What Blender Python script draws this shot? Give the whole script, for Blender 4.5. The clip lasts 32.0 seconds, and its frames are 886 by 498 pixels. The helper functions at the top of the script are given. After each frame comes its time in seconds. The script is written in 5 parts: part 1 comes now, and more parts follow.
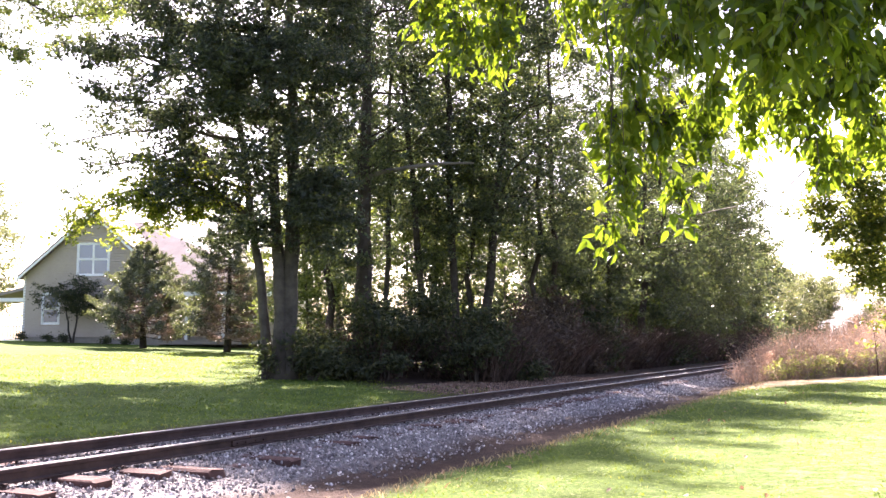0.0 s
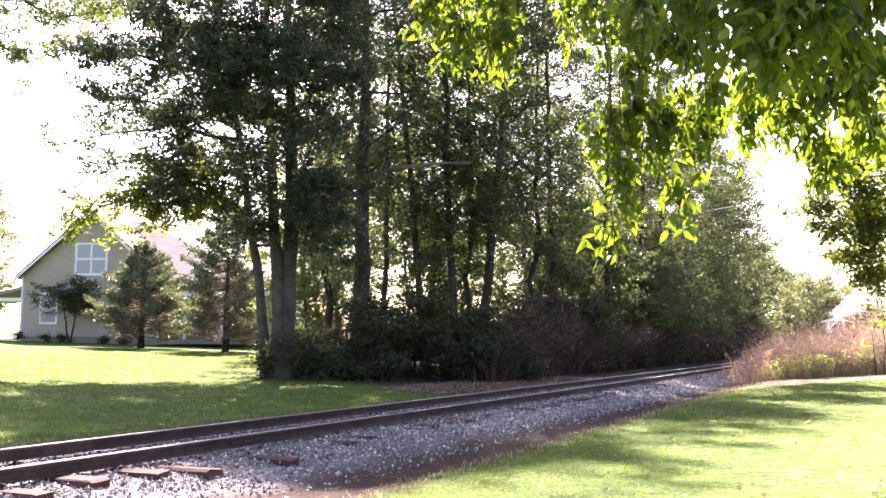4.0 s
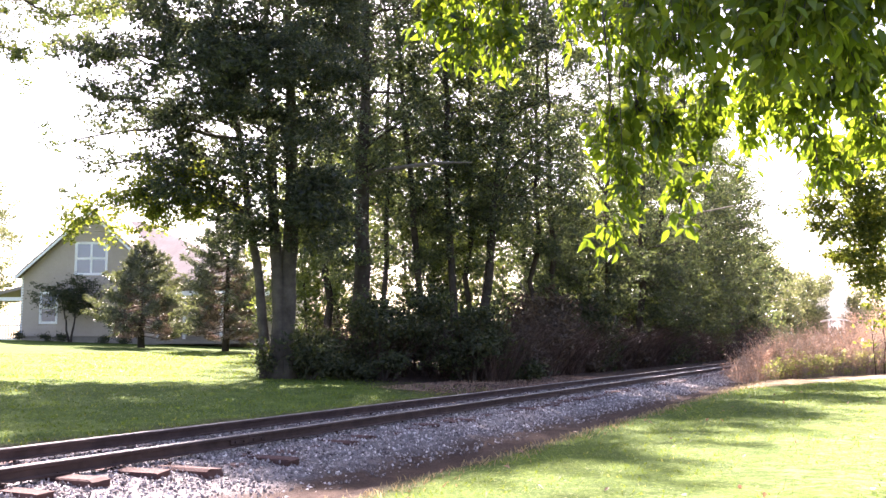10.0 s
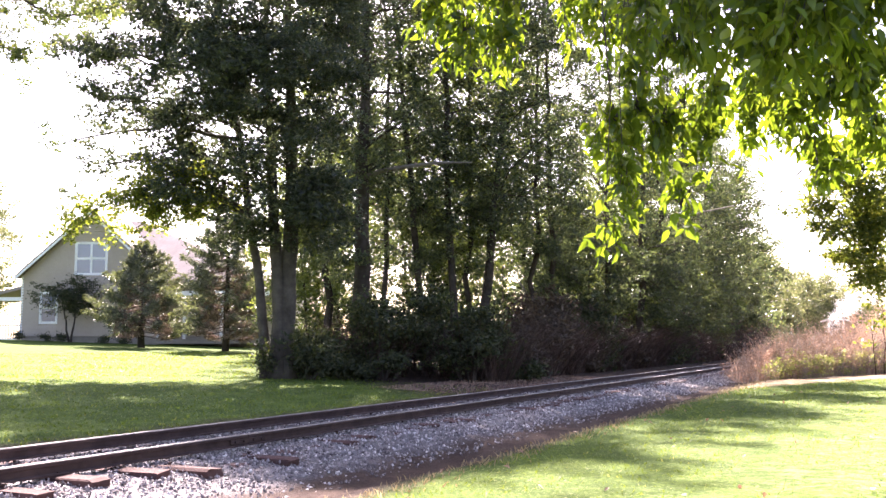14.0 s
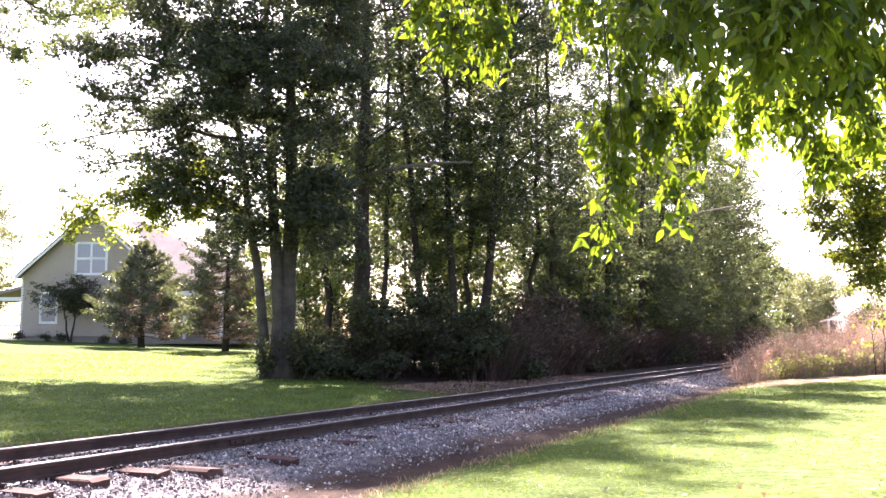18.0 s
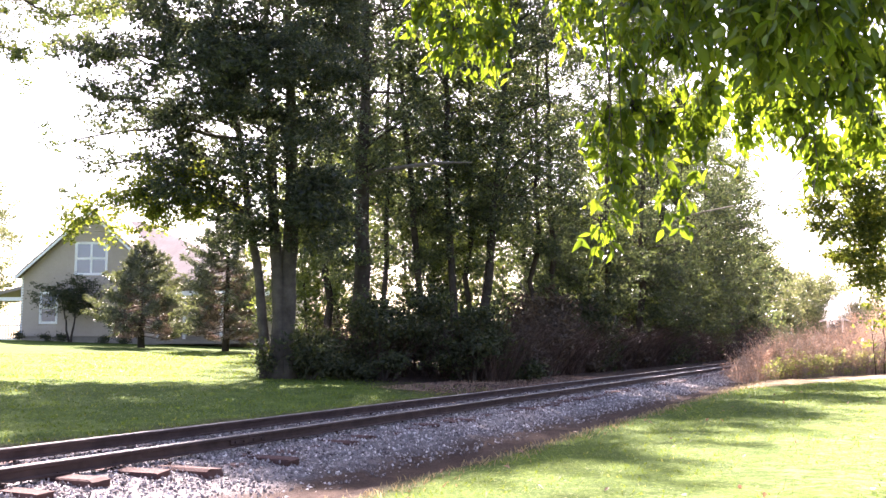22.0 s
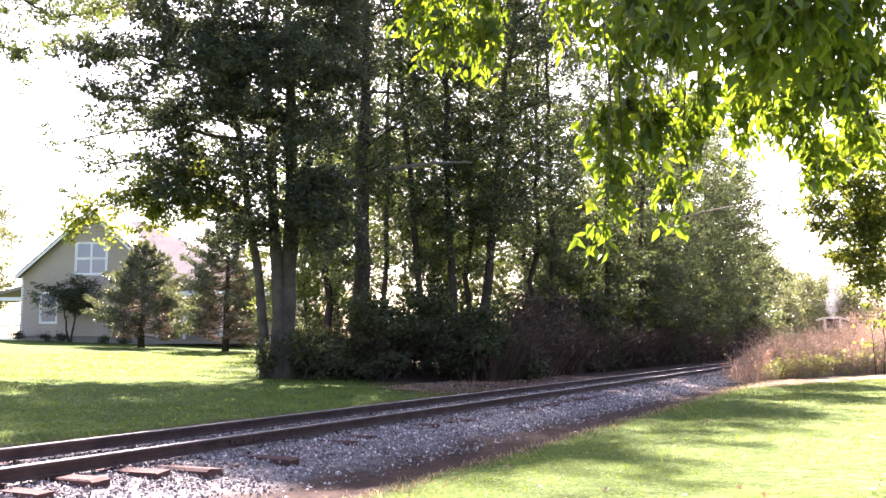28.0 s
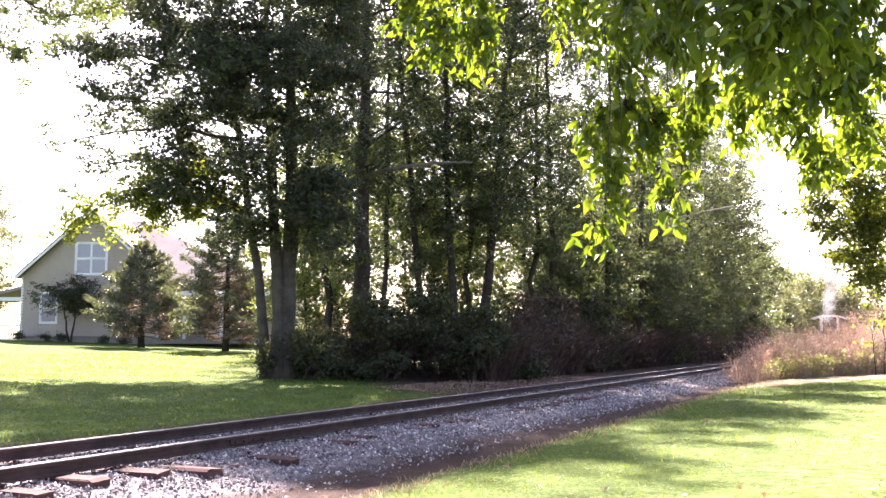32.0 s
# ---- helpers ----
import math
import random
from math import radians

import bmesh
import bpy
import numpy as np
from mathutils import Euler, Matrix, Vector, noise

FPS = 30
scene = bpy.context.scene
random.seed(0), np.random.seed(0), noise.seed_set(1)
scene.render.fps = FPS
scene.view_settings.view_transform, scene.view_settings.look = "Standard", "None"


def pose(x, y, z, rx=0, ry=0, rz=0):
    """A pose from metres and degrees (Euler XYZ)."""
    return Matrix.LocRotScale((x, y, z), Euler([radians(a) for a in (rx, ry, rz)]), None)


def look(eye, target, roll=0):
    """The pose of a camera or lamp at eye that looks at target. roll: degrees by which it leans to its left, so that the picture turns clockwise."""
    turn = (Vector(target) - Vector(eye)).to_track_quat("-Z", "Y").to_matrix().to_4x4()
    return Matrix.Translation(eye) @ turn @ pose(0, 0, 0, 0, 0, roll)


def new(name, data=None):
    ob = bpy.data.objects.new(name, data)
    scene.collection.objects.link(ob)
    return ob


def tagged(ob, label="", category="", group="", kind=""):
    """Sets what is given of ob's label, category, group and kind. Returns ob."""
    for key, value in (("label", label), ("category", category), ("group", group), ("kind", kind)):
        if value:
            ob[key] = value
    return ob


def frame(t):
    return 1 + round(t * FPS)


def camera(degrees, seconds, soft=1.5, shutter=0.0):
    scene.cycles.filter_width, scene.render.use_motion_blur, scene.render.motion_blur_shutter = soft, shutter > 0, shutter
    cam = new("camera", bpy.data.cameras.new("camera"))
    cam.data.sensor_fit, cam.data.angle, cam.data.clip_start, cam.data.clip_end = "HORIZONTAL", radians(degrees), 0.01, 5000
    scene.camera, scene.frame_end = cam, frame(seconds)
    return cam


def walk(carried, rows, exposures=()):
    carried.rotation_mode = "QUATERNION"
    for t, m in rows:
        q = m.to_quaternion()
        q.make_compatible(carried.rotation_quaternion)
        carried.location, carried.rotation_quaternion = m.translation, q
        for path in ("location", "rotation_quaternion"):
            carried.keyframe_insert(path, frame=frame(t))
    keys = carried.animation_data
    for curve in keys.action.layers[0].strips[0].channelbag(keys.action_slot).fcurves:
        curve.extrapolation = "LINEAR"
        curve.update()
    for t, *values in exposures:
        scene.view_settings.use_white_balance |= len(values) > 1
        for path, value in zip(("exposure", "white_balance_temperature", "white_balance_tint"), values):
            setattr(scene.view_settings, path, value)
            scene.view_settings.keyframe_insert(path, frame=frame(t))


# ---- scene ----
# The track's rail tops lie at z = 0. The track runs straight, turned TURN to the right of the camera's view.
TURN, OFF, GAUGE = 0.43570, 5.711, 0.914
CT, ST = math.cos(TURN), math.sin(TURN)
EYE = 0.797
TILT = 95.714

cam = camera(50, 32.0, soft=1.5)
walk(cam, [
    (0.0, pose(0, 0, EYE, TILT + 0.045, 0, 0.11)),
    (0.4, pose(0, 0, EYE, TILT + 0.034, 0, 0)),
    (1.8, pose(0, 0, EYE, TILT + 0.034, 0, 0)),
    (2.0, pose(0, 0, EYE, TILT + 0.075, 0, 0)),
    (2.3, pose(0, 0, EYE, TILT + 0.034, 0, 0)),
    (3.5, pose(0, 0, EYE, TILT + 0.034, 0, 0)),
    (5.5, pose(0, 0, EYE, TILT, 0, 0)),
    (32.0, pose(0, 0, EYE, TILT, 0, 0)),
], exposures=((0.0, 3.17, 6640, 31), (32.0, 3.17, 6640, 31)))

# ---- light ----
SUN_UP, SUN_TURN = 42.0, -3.0
world = bpy.data.worlds.new("world")
scene.world = world
world.use_nodes = True
sky = world.node_tree.nodes.new("ShaderNodeTexSky")
sky.sky_type = "NISHITA"
sky.sun_disc = False
sky.sun_elevation = radians(SUN_UP)
sky.sun_rotation = radians(SUN_TURN)
sky.dust_density = 2.0
back = world.node_tree.nodes["Background"]
world.node_tree.links.new(sky.outputs[0], back.inputs[0])
back.inputs[1].default_value = 0.064
lamp = bpy.data.lights.new("sun", "SUN")
lamp.energy, lamp.angle, lamp.color = 5.6, radians(0.55), (1.0, 0.95, 0.86)
sun = new("sun", lamp)
a, e = radians(SUN_TURN), radians(SUN_UP)
sun.matrix_world = look((0, 0, 60), (-60 * math.sin(a) * math.cos(e), -60 * math.cos(a) * math.cos(e), 60 - 60 * math.sin(e)))


# ---- materials ----
class Nodes:
    def __init__(self, name):
        self.mat = bpy.data.materials.new(name)
        self.mat.use_nodes = True
        self.tree = self.mat.node_tree
        self.bsdf = self.tree.nodes["Principled BSDF"]
        self.out = self.tree.nodes["Material Output"]

    def add(self, kind, **values):
        node = self.tree.nodes.new("ShaderNode" + kind)
        for key, value in values.items():
            node.inputs[key.replace("_", " ")].default_value = value
        return node

    def link(self, a, b):
        self.tree.links.new(a, b)

    def where(self):
        return self.tree.nodes.new("ShaderNodeTexCoord").outputs["Object"]

    def noise(self, scale, detail=4.0, rough=0.6, vec=None):
        n = self.add("TexNoise", Scale=scale, Detail=detail, Roughness=rough)
        self.link(vec or self.where(), n.inputs["Vector"])
        return n.outputs["Fac"]

    def ramp(self, fac, stops):
        n = self.tree.nodes.new("ShaderNodeValToRGB")
        el = n.color_ramp.elements
        while len(el) < len(stops):
            el.new(0.5)
        for s, (p, c) in zip(el, stops):
            s.position, s.color = p, (*c, 1)
        self.link(fac, n.inputs[0])
        return n.outputs[0]

    def mix(self, fac, a, b, blend="MIX"):
        n = self.tree.nodes.new("ShaderNodeMix")
        n.data_type, n.blend_type = "RGBA", blend
        for sock, v in ((n.inputs[0], fac), (n.inputs[6], a), (n.inputs[7], b)):
            if isinstance(v, (int, float)):
                sock.default_value = v
            elif isinstance(v, tuple):
                sock.default_value = (*v, 1)
            else:
                self.link(v, sock)
        return n.outputs[2]

    def math(self, op, a, b=0.0):
        n = self.tree.nodes.new("ShaderNodeMath")
        n.operation = op
        for sock, v in zip(n.inputs, (a, b)):
            if isinstance(v, (int, float)):
                sock.default_value = v
            else:
                self.link(v, sock)
        return n.outputs[0]

    def bump(self, height, strength, distance):
        n = self.add("Bump", Strength=strength, Distance=distance)
        self.link(height, n.inputs["Height"])
        self.link(n.outputs[0], self.bsdf.inputs["Normal"])

    def island(self):
        return self.tree.nodes.new("ShaderNodeNewGeometry").outputs["Random Per Island"]


def leaf_material(name, stops, see_through=0.5, gloss=0.45, tint=(1.35, 1.5, 0.5)):
    """Leaves: a glossy upper skin, and sunlight that comes through them yellower."""
    n = Nodes(name)
    col = n.ramp(n.island(), stops)
    col = n.mix(n.math("MULTIPLY", n.noise(1.3, 3), 0.55), col, n.mix(1.0, col, (0.55, 0.6, 0.5), "MULTIPLY"))
    n.link(col, n.bsdf.inputs["Base Color"])
    n.bsdf.inputs["Roughness"].default_value = gloss
    n.bsdf.inputs["Specular IOR Level"].default_value = 0.4
    tr = n.tree.nodes.new("ShaderNodeBsdfTranslucent")
    n.link(n.mix(1.0, col, tint, "MULTIPLY"), tr.inputs["Color"])
    mx = n.tree.nodes.new("ShaderNodeMixShader")
    mx.inputs[0].default_value = see_through
    n.link(n.bsdf.outputs[0], mx.inputs[1])
    n.link(tr.outputs[0], mx.inputs[2])
    n.link(mx.outputs[0], n.out.inputs["Surface"])
    return n.mat


def plain(name, dark, light, scale, rough=0.7, bump=0.3, depth=0.01, metal=0.0, fine=None):
    n = Nodes(name)
    vec = n.where()
    col = n.ramp(n.noise(scale, 5, 0.65, vec), ((0.3, dark), (0.7, light)))
    fine_fac = n.noise(fine or scale * 9, 4, 0.7, vec)
    col = n.mix(n.math("MULTIPLY", fine_fac, 0.5), col, n.mix(1.0, col, (0.55, 0.53, 0.5), "MULTIPLY"))
    n.link(col, n.bsdf.inputs["Base Color"])
    n.bsdf.inputs["Roughness"].default_value = rough
    n.bsdf.inputs["Metallic"].default_value = metal
    n.bsdf.inputs["Specular IOR Level"].default_value = 0.15 if rough > 0.8 else 0.5
    n.bump(fine_fac, bump, depth)
    return n.mat


OAK = leaf_material("oak_leaf", ((0, (0.037, 0.045, 0.037)), (0.6, (0.06, 0.072, 0.053)), (0.95, (0.09, 0.1, 0.052)), (1, (0.125, 0.112, 0.06))), 0.5, 0.3, (1.2, 1.28, 0.75))
WOOD = leaf_material("woodland_leaf", ((0, (0.043, 0.052, 0.039)), (0.55, (0.074, 0.09, 0.058)), (0.94, (0.125, 0.14, 0.072)), (1, (0.15, 0.145, 0.075))), 0.55, 0.3, (1.22, 1.32, 0.72))
PALE = leaf_material("pale_leaf", ((0, (0.06, 0.08, 0.03)), (0.5, (0.10, 0.125, 0.045)), (0.95, (0.16, 0.17, 0.07)), (1, (0.18, 0.16, 0.07))), 0.5, 0.33, (1.3, 1.38, 0.62))
# Paler, greyer leaf: the haze of distance is put into its colour.
HAZE_LEAF = leaf_material("haze_paled_leaf", ((0, (0.10, 0.115, 0.066)), (0.6, (0.15, 0.16, 0.095)), (1, (0.21, 0.205, 0.13))), 0.42, 0.5, (1.22, 1.25, 0.72))
# Brighter, yellower leaf that carries sunlight in its colour.
SUNLIT_TINT = leaf_material("sunlit_tint_leaf", ((0, (0.07, 0.088, 0.028)), (0.5, (0.12, 0.138, 0.042)), (0.95, (0.19, 0.19, 0.06)), (1, (0.23, 0.18, 0.06))), 0.7, 0.36, (1.5, 1.6, 0.55))
HICKORY = leaf_material("hickory_leaf", ((0, (0.066, 0.098, 0.02)), (0.6, (0.118, 0.158, 0.028)), (1, (0.19, 0.212, 0.042))), 0.64, 0.26, (1.45, 1.55, 0.38))
SCRUB = leaf_material("scrub_leaf", ((0, (0.026, 0.032, 0.018)), (0.6, (0.046, 0.054, 0.028)), (1, (0.095, 0.092, 0.048))), 0.4, 0.62)
DRY = leaf_material("dry_scrub_leaf", ((0, (0.045, 0.032, 0.026)), (0.6, (0.075, 0.053, 0.04)), (1, (0.13, 0.10, 0.065))), 0.3, 0.6, (1.2, 1.0, 0.8))
NEEDLE = leaf_material("spruce_needle", ((0, (0.066, 0.072, 0.062)), (0.6, (0.128, 0.132, 0.116)), (1, (0.255, 0.256, 0.232))), 0.25, 0.55)
BROWN_NEEDLE = leaf_material("dry_needle", ((0, (0.13, 0.095, 0.078)), (1, (0.25, 0.19, 0.155))), 0.2, 0.6, (1, 0.9, 0.8))
TWIG = leaf_material("brown_twig", ((0, (0.042, 0.024, 0.019)), (1, (0.105, 0.064, 0.05))), 0.15, 0.8, (1, 0.9, 0.8))
STALK = leaf_material("grey_stalk", ((0, (0.16, 0.12, 0.105)), (0.6, (0.29, 0.23, 0.20)), (1, (0.45, 0.38, 0.33))), 0.3, 0.7, (1, 0.95, 0.9))
WEED = leaf_material("weed_stem", ((0, (0.21, 0.135, 0.105)), (0.5, (0.35, 0.23, 0.18)), (0.85, (0.46, 0.325, 0.255)), (1, (0.54, 0.42, 0.31))), 0.45, 0.7, (1.1, 0.95, 0.85))
WEED_LEAF = leaf_material("weed_leaf", ((0, (0.15, 0.155, 0.085)), (0.7, (0.28, 0.265, 0.15)), (1, (0.5, 0.46, 0.33))), 0.55)
GRASS = leaf_material("grass_blade", ((0, (0.084, 0.12, 0.022)), (0.5, (0.112, 0.16, 0.028)), (0.9, (0.14, 0.185, 0.036)), (1, (0.28, 0.27, 0.12))), 0.6, 0.5, (1.4, 1.35, 0.5))
STRAW = leaf_material("straw", ((0, (0.22, 0.15, 0.08)), (1, (0.42, 0.33, 0.19))), 0.35, 0.7, (1, 0.95, 0.85))
FALLEN = leaf_material("fallen_leaf", ((0, (0.22, 0.115, 0.085)), (0.6, (0.36, 0.215, 0.165)), (1, (0.55, 0.41, 0.34))), 0.2, 0.6, (1, 0.9, 0.7))
BARK = plain("bark", (0.028, 0.022, 0.018), (0.085, 0.068, 0.055), 3.0, 0.9, 0.9, 0.03, fine=22)
OAK_BARK = plain("oak_bark", (0.042, 0.035, 0.029), (0.115, 0.098, 0.082), 3.0, 0.9, 0.9, 0.03, fine=22)
PALE_BARK = plain("grey_bark", (0.085, 0.074, 0.064), (0.19, 0.17, 0.15), 3.0, 0.9, 0.9, 0.03, fine=22)
RAIL_RUST = plain("rusty_rail", (0.034, 0.022, 0.021), (0.08, 0.05, 0.045), 5.0, 0.9, 0.4, 0.004, 0.0, 90)
RAIL_TOP = plain("worn_rail_head", (0.05, 0.04, 0.038), (0.17, 0.15, 0.145), 7.0, 0.5, 0.1, 0.001, 0.4, 120)
TIE = plain("weathered_tie", (0.045, 0.024, 0.022), (0.105, 0.057, 0.05), 4.0, 0.9, 0.8, 0.012, fine=45)
SIDING = plain("beige_siding", (0.40, 0.335, 0.265), (0.455, 0.385, 0.305), 0.7, 0.6, 0.1, 0.003)
TRIM = plain("white_trim", (0.74, 0.74, 0.73), (0.8, 0.8, 0.79), 1.5, 0.5, 0.05, 0.002)
SHINGLE = plain("red_brown_shingle", (0.235, 0.195, 0.182), (0.32, 0.272, 0.255), 1.2, 0.9, 0.7, 0.015, fine=14)
BRICK_BASE = plain("dark_foundation", (0.27, 0.24, 0.2), (0.36, 0.32, 0.27), 2.0, 0.9, 0.5, 0.01)
BLIND = plain("window_blind", (0.42, 0.44, 0.47), (0.5, 0.52, 0.55), 2.0, 0.6, 0.1, 0.002)
LOCO_BLACK = plain("black_engine_paint", (0.012, 0.012, 0.013), (0.03, 0.028, 0.027), 3.0, 0.4, 0.1, 0.002)
LOCO_WHITE = plain("white_engine_paint", (0.76, 0.75, 0.74), (0.82, 0.81, 0.8), 1.5, 0.4, 0.05, 0.001)
LOCO_RED = plain("red_engine_paint", (0.25, 0.035, 0.03), (0.35, 0.05, 0.04), 2.0, 0.4, 0.05, 0.001)
STEEL = plain("engine_steel", (0.2, 0.19, 0.18), (0.34, 0.33, 0.32), 6.0, 0.4, 0.1, 0.001, 0.8)
WISP = leaf_material("thin_steam", ((0, (0.36, 0.35, 0.37)), (1, (0.46, 0.45, 0.46))), 0.4, 0.9, (1, 1, 1))
STEAM = leaf_material("steam", ((0, (0.82, 0.81, 0.83)), (1, (0.88, 0.87, 0.88))), 0.5, 0.9, (1, 1, 1))
BRASS = plain("brass", (0.5, 0.34, 0.12), (0.62, 0.44, 0.17), 6.0, 0.3, 0.05, 0.001, 0.9)


def glass_material():
    n = Nodes("window_glass")
    n.bsdf.inputs["Base Color"].default_value = (0.10, 0.12, 0.17, 1)
    n.bsdf.inputs["Roughness"].default_value = 0.04
    n.bsdf.inputs["Specular IOR Level"].default_value = 1.0
    n.bump(n.noise(0.8, 2), 0.05, 0.02)
    return n.mat


GLASS = glass_material()


def stone_material():
    n = Nodes("ballast_stone")
    col = n.ramp(n.island(), ((0, (0.08, 0.066, 0.066)), (0.45, (0.22, 0.188, 0.186)), (0.85, (0.44, 0.385, 0.37)), (1, (0.74, 0.68, 0.65))))
    grain = n.noise(70, 4)
    n.link(n.mix(n.math("MULTIPLY", grain, 0.5), col, n.mix(1.0, col, (0.6, 0.58, 0.57), "MULTIPLY")), n.bsdf.inputs["Base Color"])
    n.bsdf.inputs["Roughness"].default_value = 0.85
    n.bump(grain, 0.4, 0.004)
    return n.mat


STONE = stone_material()


def ground_material():
    """Lawn on both sides, gravel round the track, a strip of brown soil between."""
    n = Nodes("ground")
    vec = n.where()
    sep = n.tree.nodes.new("ShaderNodeSeparateXYZ")
    n.link(vec, sep.inputs[0])
    d = n.math("SUBTRACT", n.math("MULTIPLY", sep.outputs[1], ST), n.math("ADD", n.math("MULTIPLY", sep.outputs[0], CT), OFF))
    wob = n.math("MULTIPLY", n.math("SUBTRACT", n.noise(1.1, 5, 0.65, vec), 0.5), 0.9)
    d = n.math("ADD", d, wob)
    patch = n.noise(0.35, 5, 0.6, vec)
    grain = n.noise(26, 5, 0.75, vec)
    tufts = n.noise(5.0, 6, 0.75, vec)
    lawn = n.ramp(patch, ((0.3, (0.094, 0.138, 0.022)), (0.55, (0.122, 0.172, 0.027)), (0.75, (0.166, 0.206, 0.04))))
    lawn = n.mix(n.ramp(n.noise(1.1, 4, 0.6, vec), ((0.4, (0.7, 0.7, 0.7)), (0.58, (0, 0, 0)))), lawn, n.mix(1.0, lawn, (0.55, 0.66, 0.6), "MULTIPLY"))
    lawn = n.mix(n.ramp(tufts, ((0.36, (0.6, 0.6, 0.6)), (0.62, (0, 0, 0)))), lawn, n.mix(1.0, lawn, (0.42, 0.5, 0.45), "MULTIPLY"))
    lawn = n.mix(n.ramp(grain, ((0.45, (0.95, 0.95, 0.95)), (0.64, (0, 0, 0)))), lawn, n.mix(1.0, lawn, (0.4, 0.47, 0.45), "MULTIPLY"))
    straw = n.ramp(n.noise(36, 4, 0.85, vec), ((0.57, (0, 0, 0)), (0.66, (0.9, 0.9, 0.9))))
    lawn = n.mix(n.math("MULTIPLY", straw, n.ramp(n.noise(0.9, 4, 0.6, vec), ((0.4, (0.25, 0.25, 0.25)), (0.62, (1, 1, 1))))), lawn, (0.42, 0.45, 0.21))
    bleach = n.math("MULTIPLY", n.ramp(n.noise(7.0, 7, 0.8, vec), ((0.47, (0, 0, 0)), (0.6, (0.55, 0.55, 0.55)))), n.ramp(n.noise(0.45, 3, 0.6, vec), ((0.35, (0.2, 0.2, 0.2)), (0.6, (1, 1, 1)))))
    worn = n.tree.nodes.new("ShaderNodeMapRange")
    n.link(d, worn.inputs[0])
    worn.inputs[1].default_value, worn.inputs[2].default_value = -3.2, -5.5
    lawn = n.mix(n.math("MULTIPLY", bleach, worn.outputs[0]), lawn, (0.25, 0.30, 0.115))
    soil = n.ramp(n.noise(3.0, 6, 0.7, vec), ((0.3, (0.036, 0.024, 0.02)), (0.55, (0.068, 0.046, 0.037)), (0.78, (0.14, 0.096, 0.072))))
    soil = n.mix(n.ramp(grain, ((0.38, (0.9, 0.9, 0.9)), (0.6, (0, 0, 0)))), soil, n.mix(1.0, soil, (0.5, 0.48, 0.45), "MULTIPLY"))
    gravel = n.ramp(n.noise(45, 3, 0.8, vec), ((0.35, (0.05, 0.045, 0.046)), (0.6, (0.2, 0.185, 0.187)), (0.75, (0.42, 0.39, 0.38))))

    def step(edge, width, up):
        m = n.tree.nodes.new("ShaderNodeMapRange")
        n.link(d, m.inputs[0])
        m.inputs[1].default_value, m.inputs[2].default_value = edge - width, edge + width
        m.inputs[3].default_value, m.inputs[4].default_value = (0, 1) if up else (1, 0)
        return m.outputs[0]

    soil_mask = n.math("MULTIPLY", step(-2.5, 0.2, True), step(1.75, 0.3, False))
    gravel_mask = n.math("MULTIPLY", step(-1.5, 0.2, True), step(1.25, 0.2, False))
    under_wood = n.math("MULTIPLY", step(2.9, 0.6, True), step(13, 1.5, False))
    s = n.math("ADD", n.math("MULTIPLY", sep.outputs[0], ST), n.math("MULTIPLY", sep.outputs[1], CT))
    m = n.tree.nodes.new("ShaderNodeMapRange")
    n.link(n.math("ADD", s, wob), m.inputs[0])
    m.inputs[1].default_value, m.inputs[2].default_value = 15.0, 16.8
    woods = n.math("MULTIPLY", step(1.4, 0.4, True), n.math("MULTIPLY", step(12, 1.5, False), m.outputs[0]))
    slant = n.tree.nodes.new("ShaderNodeMapRange")
    n.link(n.math("SUBTRACT", d, n.math("MULTIPLY", s, 0.9)), slant.inputs[0])
    slant.inputs[1].default_value, slant.inputs[2].default_value = -11.0, -12.6
    woods = n.math("MULTIPLY", woods, slant.outputs[0])
    line = n.math("SUBTRACT", s, n.math("MULTIPLY", n.math("ADD", d, 2.0), -2.8))
    strip = n.tree.nodes.new("ShaderNodeMapRange")
    n.link(n.math("ADD", line, n.math("MULTIPLY", wob, 2.0)), strip.inputs[0])
    strip.inputs[1].default_value, strip.inputs[2].default_value = 20.2, 21.6
    dry = n.ramp(n.noise(4.0, 5, 0.7, vec), ((0.3, (0.24, 0.17, 0.10)), (0.7, (0.40, 0.30, 0.19))))
    lawn = n.mix(n.math("MULTIPLY", strip.outputs[0], step(-1.8, 0.3, False)), lawn, dry)
    col = n.mix(woods, lawn, soil)
    col = n.mix(soil_mask, col, soil)
    col = n.mix(gravel_mask, col, gravel)
    n.link(col, n.bsdf.inputs["Base Color"])
    n.bsdf.inputs["Roughness"].default_value = 0.95
    n.bsdf.inputs["Specular IOR Level"].default_value = 0.06
    n.bump(n.math("ADD", grain, tufts), 0.8, 0.03)
    return n.mat


GROUND = ground_material()


# ---- mesh helpers ----
def pieces(name, verts, faces, material, smooth=False):
    me = bpy.data.meshes.new(name)
    verts = np.asarray(verts, np.float32).reshape(-1, 3)
    faces = np.asarray(faces, np.int32)
    k = faces.shape[1]
    me.vertices.add(len(verts))
    me.vertices.foreach_set("co", verts.ravel())
    me.loops.add(faces.size)
    me.loops.foreach_set("vertex_index", faces.ravel())
    me.polygons.add(len(faces))
    me.polygons.foreach_set("loop_start", np.arange(0, faces.size, k, dtype=np.int32))
    me.polygons.foreach_set("use_smooth", np.full(len(faces), smooth))
    me.update(calc_edges=True)
    me.materials.append(material)
    return me


